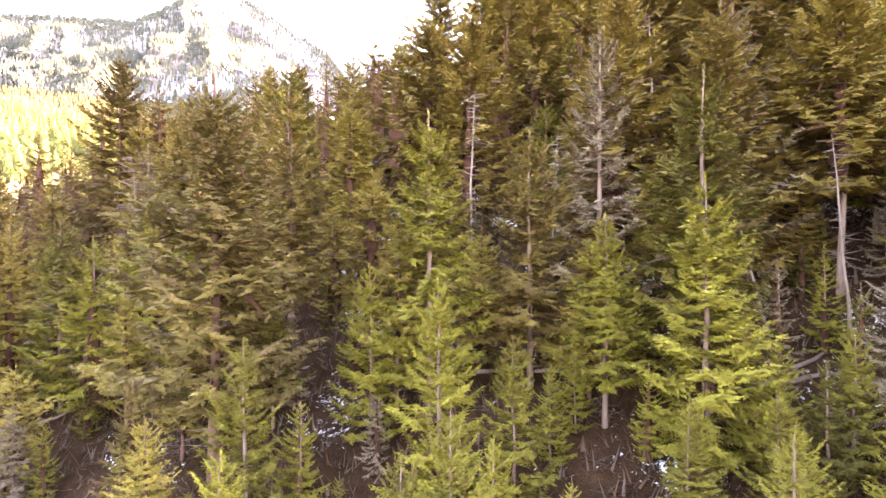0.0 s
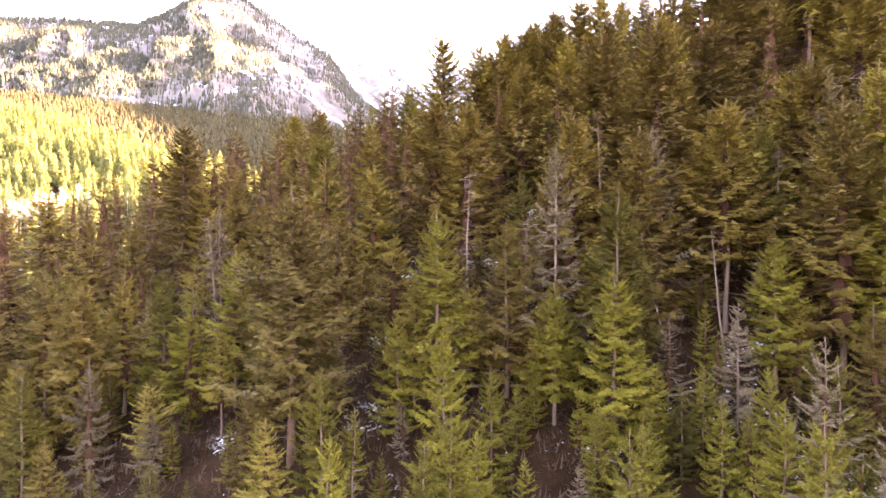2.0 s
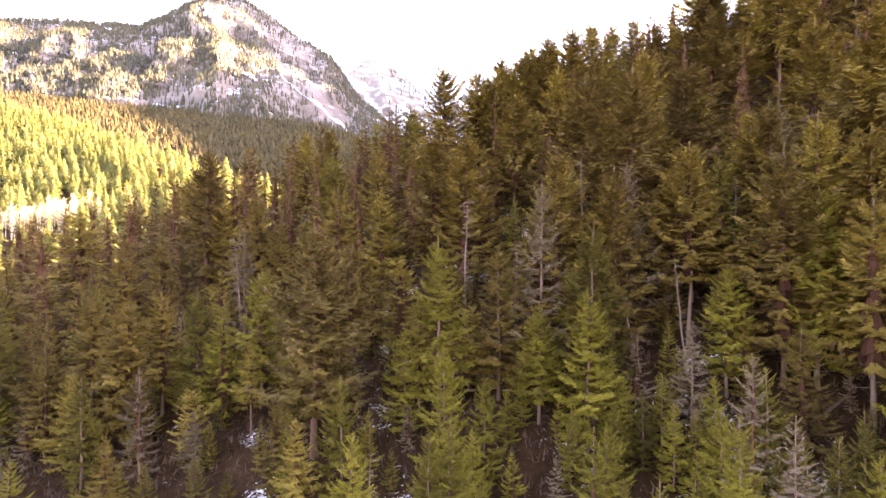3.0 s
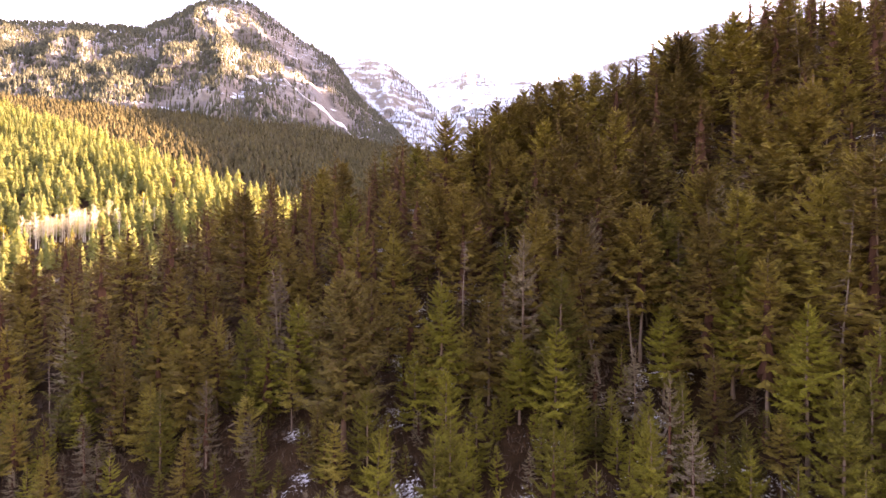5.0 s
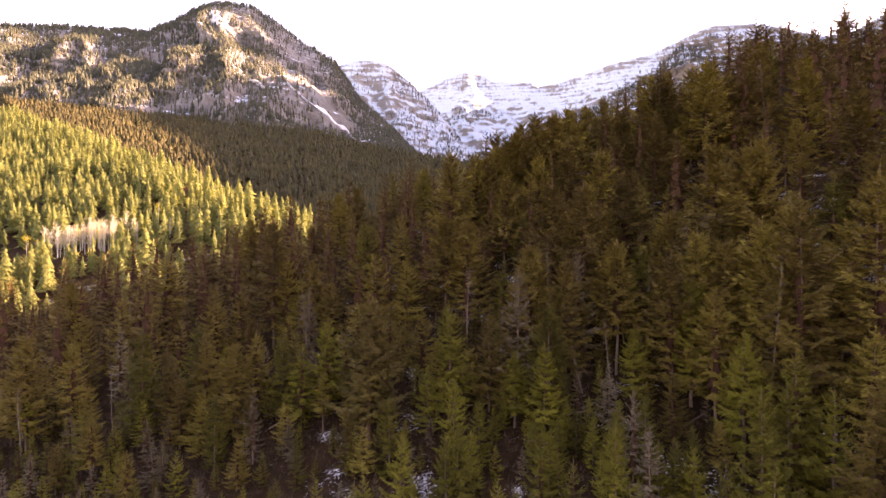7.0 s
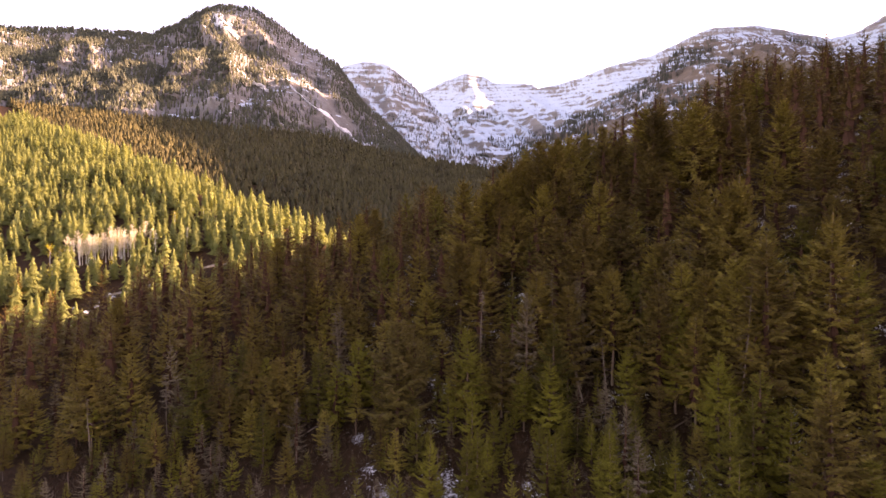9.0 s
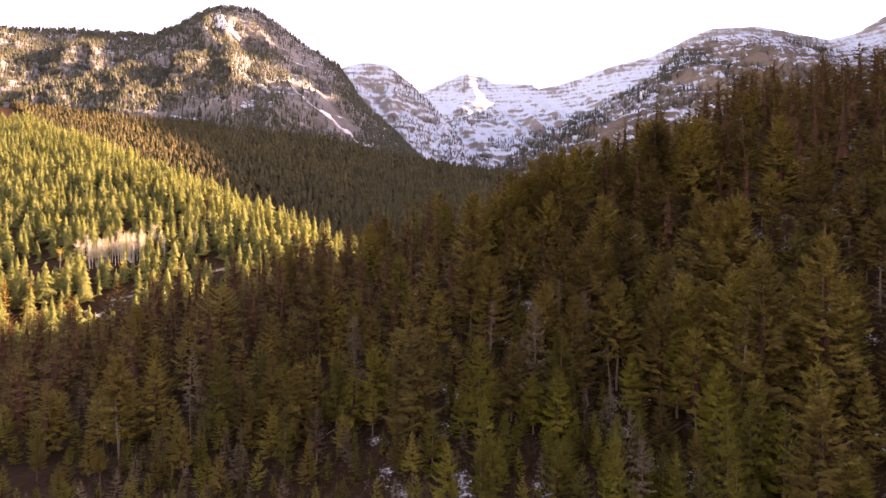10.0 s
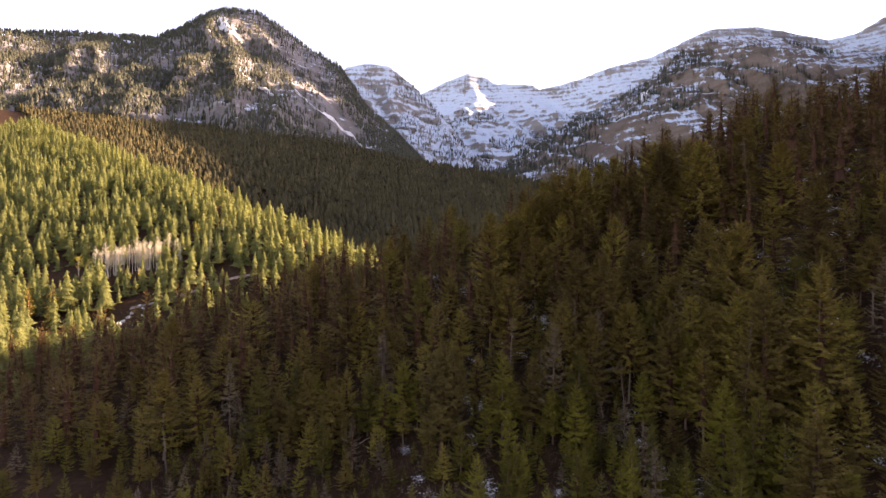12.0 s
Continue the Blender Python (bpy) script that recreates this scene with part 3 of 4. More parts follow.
def stick_arrays(rng, H, lo, hi, count, length, r):
    """Dead limbs on the lower stem."""
    VV, FF, k = [], [], 0
    for _ in range(count):
        z = H * rng.uniform(lo, hi)
        a = rng.rand() * 6.283
        L = length * rng.uniform(0.35, 1.2)
        d = np.array((math.cos(a), math.sin(a), rng.uniform(-0.35, 0.2)))
        bend = rng.normal(0, 0.12, 3)
        p = [np.array((0, 0, z)) + d * L * s + bend * L * s * s for s in (0, 0.5, 1.0)]
        v, f = tube_arrays(p, (r, r * 0.7, r * 0.25), 3)
        VV.append(v)
        FF.append(f + k)
        k += len(v)
    return np.concatenate(VV), np.concatenate(FF)


def tree_kind(seed, H, mats, level, base=0.12, width=0.4, radius=0.012, dead=(0.05, 0.3, 24, 0.1), **shape):
    """The meshes of one tree: trunk, crown, dead limbs. level 2 is the finest."""
    rng = np.random.RandomState(seed)
    limbs, twigs, sub = ((76, 6, 0), (104, 11, 0), (130, 13, 3), (116, 11, 1))[level]
    shape = dict(shape)
    limbs = int(limbs * shape.pop("many", 1.0))
    shape.setdefault("core", (0.32, 0.28, 0.0, 0.16)[level])
    shape.setdefault("blade", (0.3, 0.3, 0.2, 0.27)[level])
    cv, cf, bv, bf = crown_arrays(rng, H, base, width * H, limbs, twigs, sub, **shape)
    tv, tf = trunk_arrays(rng, H, radius * H, sides=(4, 5, 8, 6)[level], rings=(5, 6, 10, 7)[level])
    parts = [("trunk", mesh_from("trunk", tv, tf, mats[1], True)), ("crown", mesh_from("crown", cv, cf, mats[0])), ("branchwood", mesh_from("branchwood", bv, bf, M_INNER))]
    if dead and level:
        sv, sf = stick_arrays(rng, H, dead[0], dead[1], int(dead[2] * (0, 0.3, 0.9, 0.5)[level]), dead[3] * H, 0.0016 * H)
        parts.append(("deadwood", mesh_from("deadwood", sv, sf, mats[2])))
    return H, parts


def plant(name, kind, x, y, top, label, category, group, rng, tilt=0.0, z=None, spread=1.0):
    """Set a tree on the ground with its top at a height."""
    gz = float(ground_z(x, y)) if z is None else z
    h = max(2.0, top - gz)
    if h > 25 and name in ("fir_tree", "tall_fir_tree"):
        kind = BIG[planted_count(x, y) % len(BIG)]
    H, parts = kind
    k = h / H
    ob = tagged(new(name), label, category, group)
    kw = k * spread * (1.0 if k <= 1 else k ** -0.3) if k <= 1.6 else k * 0.8 * spread
    kw = 1.14 * max(kw, 0.75 * k)
    ob.matrix_world = Matrix.Translation((x, y, gz - 0.1)) @ Matrix.Rotation(tilt, 4, Vector((rng.uniform(-1, 1), rng.uniform(-1, 1), 0.01)).normalized()) \
        @ Matrix.Rotation(rng.uniform(0, 6.283), 4, "Z") @ Matrix.Diagonal((kw, kw, k, 1))
    for pname, me in parts:
        p = new(pname, me)
        if pname in ("deadwood", "branchwood"):
            tagged(p, kind="stuff")
        p.parent = ob
    return ob


CON = (M_BARK, M_DEAD)
FIR2 = [tree_kind(100 + i, 18, (M_FIR if i == 3 else M_YOUNG, *CON), 2, base=0.12 + 0.05 * (i % 3), width=0.44 + 0.04 * (i % 2)) for i in range(5)]
FIR1 = [tree_kind(120 + i, 18, ((M_FIR, M_YOUNG, M_FIR)[i % 3], *CON), 1, base=0.12 + 0.06 * (i % 4), width=0.43 + 0.04 * (i % 3)) for i in range(6)]
FIR0 = [tree_kind(130 + i, 18, ((M_FIR, M_YOUNG, M_FIR)[i % 3], *CON), 0, base=0.12 + 0.06 * (i % 4), width=0.43 + 0.04 * (i % 3)) for i in range(6)]
TALL0 = [tree_kind(155 + i, 22, ((M_FIR, M_FIR, M_YOUNG, M_FIR)[i], *CON), 0, base=0.26 + 0.05 * i, width=0.36 + 0.02 * i, radius=0.0105, gaps=0.15) for i in range(4)]
TALL1 = [tree_kind(150 + i, 22, ((M_FIR, M_FIR, M_YOUNG, M_FIR)[i], *CON), 1, base=0.28 + 0.05 * i, width=0.36 + 0.02 * i, radius=0.0105, gaps=0.2, dead=(0.08, 0.5, 36, 0.07)) for i in range(4)]
YOUNG2 = [tree_kind(160 + i, 11, (M_YOUNG, *CON), 2, base=0.04, width=0.46, lift=0.85, droop=0.08, many=0.8) for i in range(4)]
YOUNG1 = [tree_kind(170 + i, 11, (M_YOUNG, *CON), 1, base=0.05, width=0.44, lift=0.8, droop=0.1, many=0.8) for i in range(4)]
PINE2 = [tree_kind(180 + i, 20, (M_PINE, M_PINEBARK, M_DEAD), 2, base=0.2, width=0.47, radius=0.014, full=0.12, lift=0.6, droop=0.08, gaps=0.12, many=1.7, hang=0.2, ragged=0.28, reach=0.33, dead=(0.08, 0.32, 30, 0.16)) for i in range(2)]
PINE1 = [tree_kind(185 + i, 20, (M_PINE, M_PINEBARK, M_DEAD), 1, base=0.24, width=0.46, radius=0.014, full=0.35, lift=0.5, droop=0.05, gaps=0.2, ragged=0.3) for i in range(4)]
GREY2 = [tree_kind(190 + i, 11, (M_GREY, *CON), 2, base=0.08, width=0.46, droop=0.35, gaps=0.25, many=0.8, blade=0.17) for i in range(3)]
GREY1 = [tree_kind(195 + i, 11, (M_GREY, *CON), 1, base=0.1, width=0.44, droop=0.35, gaps=0.25, many=0.8, blade=0.28) for i in range(3)]
FIR3 = [tree_kind(200 + i, 18, ((M_FIR, M_FIR, M_YOUNG)[i % 3], *CON), 3, base=0.12 + 0.06 * (i % 4), width=0.43 + 0.04 * (i % 3)) for i in range(6)]
TALL3 = [tree_kind(210 + i, 22, (M_FIR, *CON), 3, base=0.32 + 0.05 * i, width=0.36 + 0.02 * i, radius=0.0105, gaps=0.3, dead=(0.08, 0.5, 40, 0.07)) for i in range(4)]
YOUNG3 = [tree_kind(220 + i, 11, (M_YOUNG, *CON), 3, base=0.05, width=0.46, lift=0.8, droop=0.1, many=0.6) for i in range(4)]
GREY3 = [tree_kind(230 + i, 11, (M_GREY, *CON), 3, base=0.1, width=0.44, droop=0.35, gaps=0.25, many=0.65, blade=0.22) for i in range(3)]
PINE3 = [tree_kind(250 + i, 20, (M_PINE, M_PINEBARK, M_DEAD), 3, base=0.22, width=0.46, radius=0.014, full=0.3, lift=0.5, droop=0.05, gaps=0.2, ragged=0.3) for i in range(3)]
BIG = [tree_kind(240 + i, 30, (M_FIR, *CON), 3, base=0.18 + 0.07 * (i % 3), width=0.42 + 0.02 * i, radius=0.0095, gaps=0.12, many=1.6, cap=0.04, dead=(0.08, 0.45, 50, 0.05)) for i in range(4)]
planted = []


def planted_count(x, y):
    return int(abs(x) * 7 + abs(y) * 3)


def stand_of(rows, kinds, name, label, category, group, seed, spread=1.0):
    rng = random.Random(seed)
    for i, (x, y, top) in enumerate(rows):
        plant(name, kinds[i % len(kinds)], x, y, top, label, category, group, rng, spread=spread)
        planted.append((x, y, top))


# trees that stand out, by place and height of the top
stand_of([(14.5, 30.7, 14.6), (16, 34, 21.6), (10.2, 35, 12.6), (6.2, 39.7, 19.2), (-1, 38.5, 20.1), (-34, 49.2, 13.6), (41.6, 36, 34.4), (30, 33, 17), (-42.9, 47.3, 11.4), (-61.7, 49.2, 14.3), (-54, 57.4, 13.7),
          (39.3, 32.3, 25.5), (41.5, 20.1, 18.6), (-46.8, 42.9, 3.4), (48.2, 2.2, 17.8), (48.5, 28, 35.6)], FIR2, "fir_tree", "yellow-green fir with layered limbs on the snowy slope", "conifer", "firs on the near slope", 1)
stand_of([(14, 44.5, 32), (29.5, 41.2, 32.1), (-12.2, 44.9, 19.5), (2.9, 60.9, 37.1), (42.2, 46.5, 38.4), (-10.4, 62, 28), (20, 40, 29), (36, 33, 30)], TALL3, "tall_fir_tree",
         "tall fir with a bare lower trunk", "conifer", "tall firs on the near slope", 2)
stand_of([(-15.2, 36.8, 22.4)], PINE2, "pine_tree", "broad olive-brown pine with a reddish trunk", "conifer", "pines", 3, 1.08)
stand_of([(-10.9, 30.3, 5.6), (-5, 37.4, 9.3), (-0.3, 31, 8.7), (0.3, 21.5, 4.3), (-1.5, 20.1, 3), (-7.8, 19.5, 3.2), (23.4, 20.9, 5.1), (30.6, 28.8, 7.8), (20.8, 13.2, 6.8), (27.8, 22.1, 8.3), (3.8, 30, 5.5), (14, 22, 3.5), (6.5, 33.5, 3.4), (19, 27.5, 4.8), (30, 16, 4.2), (33, 17.5, 5.6), (28, 17.2, 3.4), (31.5, 14, 3.6), (21.5, 29, 6.2), (18, 29.8, 5.5), (25.5, 26.5, 6.5), (21, 25, 4.2), (16, 26.5, 3.6), (12, 27, 3.2), (8.4, 35, 4.2), (2.5, 27, 1.2), (17.5, 31, 4.6),
          (-42.9, 38.5, 3.4), (37.8, 9.3, 13), (43.6, 13.6, 12.6), (48.7, 11.9, 12.3)], YOUNG2, "young_fir_tree", "bright green young fir, bushy to the ground", "conifer", "young firs", 4)
stand_of([(25, 30.1, 11.2), (-29.5, 38, -0.5), (22.6, 43.3, 29.8), (11.5, 40.7, 26.7), (32.5, 40.1, 16.1), (33.8, 20.7, -0.6), (-30.8, 58, 21.5), (43, 45, 36)], GREY2, "grey_spruce_tree",
         "grey-needled spruce with drooping limbs", "conifer", "grey spruces", 5)
stand_of([(-44, 76, 38), (-13, 80, 39), (-9.2, 115, 55), (-0.4, 87, 57), (-50.9, 72.3, 20.5), (-68, 42.5, 0.6), (-56.6, 49.8, 9), (-49.8, 51.2, 12.6), (-42, 46.6, 11.7), (78.5, 79.6, 74), (78.7, 48.8, 64), (-27.8, 67, 23.8),
          (-21.5, 78.7, 37), (-8.6, 122, 56.5), (-1.7, 66.2, 38.4), (13, 78.5, 48.2), (2.7, 67.7, 36.6), (20.3, 55, 44.9), (41.2, 48.7, 37.6), (54.2, 42.3, 50.4), (50.9, 22.8, 39.2), (54, 29.9, 38.9)], FIR3 + TALL3, "fir_tree",
         "olive-green fir among the dense stand", "conifer", "firs on the upper slope", 6)
stand_of([(18, 100, 64.5), (24, 103, 68), (29, 101, 70), (13, 97, 60), (35, 107, 73.5), (9, 95, 57), (21, 96, 63), (88, 100, 91), (100, 115, 97), (58.7, 98, 81), (63.7, 80.2, 78.8), (25.1, 48.7, 43.9), (60.7, 20, 43.1), (56.3, 42.1, 52.4), (35.6, 131, 77.3), (55.8, 133, 80.5), (61, 132, 79), (-12.3, 185, 67.5), (-21.9, 147, 58.5), (114, 125, 103),
          (158, 151, 119.6), (-48, 129, 37.5), (-64, 116, 40), (-34, 121, 44), (-106, 53.8, 5.7), (-87.9, 53.3, 12.7), (-65.5, 39.4, -0.8), (-53.5, 29.7, -3.5), (-118, 55.5, -1), (-80.9, 57.3, 9.9), (-112, 84, 7)],
         TALL1 + FIR1, "fir_tree", "dark olive fir on the wooded hillside", "conifer", "firs on the upper slope", 7)

stand_of([(-90.5, 74.4, 14.3), (-39.6, 50.7, 13.2), (-24.8, 47.8, 16.2), (-32.7, 69.3, 28.3), (-53.0, 46.6, 5.5), (-105.9, 93.3, 20.9), (-82.1, 76.9, 18.0), (45.5, 14.7, 16.8), (44.8, 32.2, 32.3), (40.0, 25.7, 24.2),
          (48.4, 24.2, 27.2), (-17.2, 61.8, 28.9), (-40.1, 73.7, 28.6), (-55.6, 69.6, 21.2), (36.4, 58.7, 47.5), (54.0, 55.3, 53.2)], FIR3 + FIR1, "fir_tree", "olive-green fir with a pointed crown on the slope", "conifer", "firs on the near slope", 8)
stand_of([(49.2, 102.8, 72.1), (83.7, 72.5, 76.9), (50.9, 80.3, 65.1), (9.5, 92.0, 53.6), (72.8, 86.0, 77.1), (35.1, 72.7, 54.7), (22.6, 85.6, 55.8), (30.5, 87.7, 59.7), (-35.1, 112, 48), (-30.5, 118, 50.5), (6.5, 92, 57),
          (13.2, 108, 66.5), (16.1, 99, 62.4), (21.4, 112, 70.2), (41.8, 114, 75.8), (58.7, 104, 82.5), (61.8, 100, 82.3), (67.1, 97, 82.7), (26.1, 116, 73.6), (48.2, 118, 79.6)], FIR1, "fir_tree", "dark olive fir on the wooded hillside", "conifer", "firs on the upper slope", 9)
stand_of([(-77.8, 91.0, 26.8)], PINE1, "pine_tree", "broad olive-brown pine with a reddish trunk", "conifer", "pines", 10, 1.2)
stand_of([(-75.4, 65.0, 12.2), (25.6, 20.1, 9.8), (-73.5, 45.5, -2.1), (-52.4, 35.6, -3.4), (-35.9, 38.2, 4.7), (26.0, 15.0, 6.3)], GREY3, "grey_spruce_tree", "grey-needled spruce with drooping limbs", "conifer", "grey spruces", 11)
stand_of([(12.0, 19.0, 4.0), (15.5, 14.0, 2.0), (-59.8, 34.5, -6.9), (-65.7, 35.0, -8.4), (-21.0, 22.3, -4.4), (-47.1, 33.1, -4.2), (-27.5, 24.2, -5.3), (-13.5, 20.3, -3.2), (5.5, 14.9, -1.1), (22.6, 9.5, 1.3), (33.1, 8.6, 4.2), (38.0, 6.6, 4.4)],
         YOUNG3, "young_fir_tree", "bright green young fir, bushy to the ground", "conifer", "young firs", 12)


# dead trunks: place, height of the top, lean
DEAD_AT = [(22.8, 38.8, 22, 0.2), (27.5, 37.5, 18, 0.06), (8.6, 43, 19.5, 0.05), (78.5, 79.6, 78.4, 0.08), (82, 82, 74, 0.1), (-30.8, 57.1, 20.4, 0.02), (45.2, 22.4, 30, 0.1), (36, 44, 27, 0.04),
             (3.0, 52, 26, 0.04), (-6.5, 21.5, 1.0, 0.02), (19, 47, 31, 0.03), (33, 48, 30, 0.05), (-71, 55, 6, 0.02), (-84, 47, 2, 0.02), (48, 47, 37, 0.05)]
marked = np.array(planted + [(x, y, top) for x, y, top, tilt in DEAD_AT])
marked_ground = ground_z(marked[:, 0], marked[:, 1])


def fits(x, y, top):
    """Keep the flight clear, and the outstanding trees free of neighbours that would hide them from the valley."""
    if abs(x) < 0.9 * y + 4:
        if y < 13 and top > 9 - 0.5 * y or y < 24 and top > 10 - 0.36 * y or y < 36 and top > 10 - 0.2 * y + 0.5 * max(0, x - 5):
            return False
    if ((marked[:, 0] - x) ** 2 + (marked[:, 1] - y) ** 2).min() < 2.0:
        return False
    for sx, sy, sz in ((0, -8, 12.5), (-3, -55, 28)):
        ax, ay = marked[:, 0] - sx, marked[:, 1] - sy
        d_mark, d = np.hypot(ax, ay), math.hypot(x - sx, y - sy)
        off = np.abs(ax * (y - sy) - ay * (x - sx)) / d_mark
        shown = marked[:, 2] - 0.42 * (marked[:, 2] - marked_ground)
        if np.any((d < d_mark - 1) & (off < 1.6 + 0.05 * (top - float(ground_z(x, y)))) & ((top - sz) / d > (shown - sz) / d_mark)):
            return False
    return True


def scatter(count, box, gap, seed, accept):
    """Random places with a least gap, in a box (x0, x1, y0, y1)."""
    rng = random.Random(seed)
    cells, out, tries = {}, [], 0
    while len(out) < count and tries < count * 30:
        tries += 1
        x, y = rng.uniform(box[0], box[1]), rng.uniform(box[2], box[3])
        if not accept(x, y, rng):
            continue
        i, j = int(x // gap), int(y // gap)
        if any((x - a) ** 2 + (y - b) ** 2 < gap * gap for p in (-1, 0, 1) for q in (-1, 0, 1) for a, b in cells.get((i + p, j + q), ())):
            continue
        cells.setdefault((i, j), []).append((x, y))
        out.append((x, y))
    return out


def near_hill(x, y, rng):
    return abs(x + 10) < 0.86 * (y + 91) + 4 and y < 150


frng = random.Random(77)
for x, y in scatter(330, (-125, 110, 2, 73), 5.9, 5, near_hill):
    gz = float(ground_z(x, y))
    roof = max(gz + 9, min(gz + 22, float(hill_tops(x, y)) + 2 + 4 * (y > 80)))
    top = gz + (roof - gz) * frng.triangular(0.35, 1.28, 0.85)
    for _ in range(4):
        if fits(x, y, top):
            break
        top = gz + (top - gz) * 0.7
    else:
        continue
    h = top - gz
    if h < 2.5:
        continue
    r = frng.random()
    if h < 9.5:
        kinds, nm, lb = ((YOUNG3 if y < 44 else YOUNG1, "young_fir_tree", "green young fir under the taller trees") if r < 0.75 else (GREY3 if y < 44 else GREY1, "grey_spruce_tree", "small grey spruce under the taller trees"))
    elif r < 0.1:
        kinds, nm, lb = (PINE3 if y < 52 else PINE1), "pine_tree", "olive-brown pine in the dense stand"
    elif r < 0.16:
        kinds, nm, lb = (GREY3 if y < 52 else GREY1), "grey_spruce_tree", "greyish spruce in the dense stand"
    elif r < 0.5:
        kinds, nm, lb = (TALL3 if y < 46 else TALL1 if y < 64 else TALL0), "tall_fir_tree", "tall thin fir in the dense stand"
    else:
        kinds, nm, lb = (FIR3 if y < 46 else FIR1 if y < 64 else FIR0), "fir_tree", "olive-green fir among the dense stand"
    plant(nm, frng.choice(kinds), x, y, top, lb, "conifer", nm.replace("_tree", "s") + " of the hillside", frng, frng.uniform(0, 0.04))
    planted.append((x, y, top))


# small trees under the tall ones
for x, y in scatter(230, (-95, 62, 4, 60), 3.6, 15, near_hill):
    gz = float(ground_z(x, y))
    top = gz + frng.triangular(3.0, 10.0, 5.5)
    if not fits(x, y, top):
        continue
    kinds, nm, lb = (YOUNG3 if y < 24 else YOUNG1, "fir_sapling", "small bushy fir sapling under the taller trees") if frng.random() < 0.8 else (GREY1, "grey_spruce_tree", "small grey spruce under the taller trees")
    plant(nm, frng.choice(kinds), x, y, top, lb, "conifer", nm.replace("_tree", "s") + " of the hillside", frng, frng.uniform(0, 0.04))
    planted.append((x, y, top))


# the rest of the woods: one object a stand
def forest(name, label, places, heights, templates, mat, seed):
    """A stand of trees as one mass; the same seed gives the same places and turns."""
    rng = np.random.RandomState(seed)
    n = len(places)
    xy = np.array(places)
    z = ground_z(xy[:, 0], xy[:, 1]) - 0.3
    VV, FF, k = [], [], 0
    pick = rng.randint(0, len(templates), n)
    for ti, (H, v, f) in enumerate(templates):
        idx = np.where(pick == ti)[0]
        if not len(idx):
            continue
        a = rng.rand(len(idx)) * 6.283
        sc = heights[idx] / H
        wd = sc * rng.uniform(0.9, 1.35, len(idx))
        c, s = np.cos(a)[:, None], np.sin(a)[:, None]
        X = (v[None, :, 0] * c - v[None, :, 1] * s) * wd[:, None] + xy[idx, 0:1]
        Y = (v[None, :, 0] * s + v[None, :, 1] * c) * wd[:, None] + xy[idx, 1:2]
        Z = v[None, :, 2] * sc[:, None] + z[idx][:, None]
        VV.append(np.stack([X, Y, Z], -1).reshape(-1, 3))
        FF.append((f[None] + (np.arange(len(idx)) * len(v))[:, None, None] + k).reshape(-1, 3))
        k += len(idx) * len(v)
    return tagged(new(name, mesh_from(name, np.concatenate(VV), np.concatenate(FF), mat)), label, "forest", kind="stuff")


def template(seed, H, limbs, twigs, **kw):
    rng = np.random.RandomState(seed)
    v, f, bv, bf = crown_arrays(rng, H, kw.pop("base", 0.1), kw.pop("width", 0.3) * H, limbs, twigs, **kw)
    tv, tf = trunk_arrays(rng, H, 0.01 * H, sides=3, rings=3)
    return (H, v, f), (H, np.concatenate([bv, tv]), np.concatenate([bf, tf + len(bv)]))


def tiered(seed, H, tiers, sides, width, base=0.06):
    """A far conifer: ragged skirts of limbs, one above the other."""
    rng = np.random.RandomState(seed)
    V, F, k = [], [], 0
    for i in range(tiers):
        f = i / tiers
        zb, zt = H * (base + (0.97 - base) * f), H * min(1.0, base + (0.97 - base) * (f + 1.9 / tiers))
        r = width * H / 2 * (1 - f) ** 0.75 * rng.uniform(0.65, 1.25)
        a = (np.arange(sides * 2) + rng.rand()) / (sides * 2) * 6.283 + rng.normal(0, 0.12, sides * 2)
        rad = r * np.where(np.arange(sides * 2) % 2, 0.6, 1.0) * rng.uniform(0.6, 1.25, sides * 2)
        ring = np.stack([rad * np.cos(a), rad * np.sin(a), zb + rng.normal(0, 0.3 * H / tiers, sides * 2) + np.where(np.arange(sides * 2) % 2, 0.03 * H, 0)], 1)
        V.append(np.concatenate([ring, [[0, 0, zt]]]))
        j = np.arange(sides * 2)
        F.append(np.stack([j, (j + 1) % (sides * 2), np.full(sides * 2, sides * 2)], 1) + k)
        k += sides * 2 + 1
    return H, np.concatenate(V), np.concatenate(F)


T_MID = [template(300 + i, 18, 70, 6, base=0.08 + 0.05 * (i % 3), width=0.44 + 0.05 * (i % 3), blade=0.28) for i in range(6)]
T_FAR = [tiered(320 + i, 18, 10, 5, 0.42 + 0.05 * (i % 3)) for i in range(8)]
T_BAND = [tiered(330 + i, 18, 3, 3, 0.5) for i in range(6)]
T_DOT = [tiered(340 + i, 18, 2, 2, 0.42) for i in range(6)]


def deep_hill(x, y, rng):
    return abs(x + 10) < 0.86 * (y + 91) + 10 and all((x - px) ** 2 + (y - py) ** 2 > 6 for px, py, pt in planted) and float(hill_ground(x, y)) > float(ground_z(x, y)) - 12 and (y > 70 or x < -115)  and (y > 40 or abs(x) > 0.9 * y + 6)


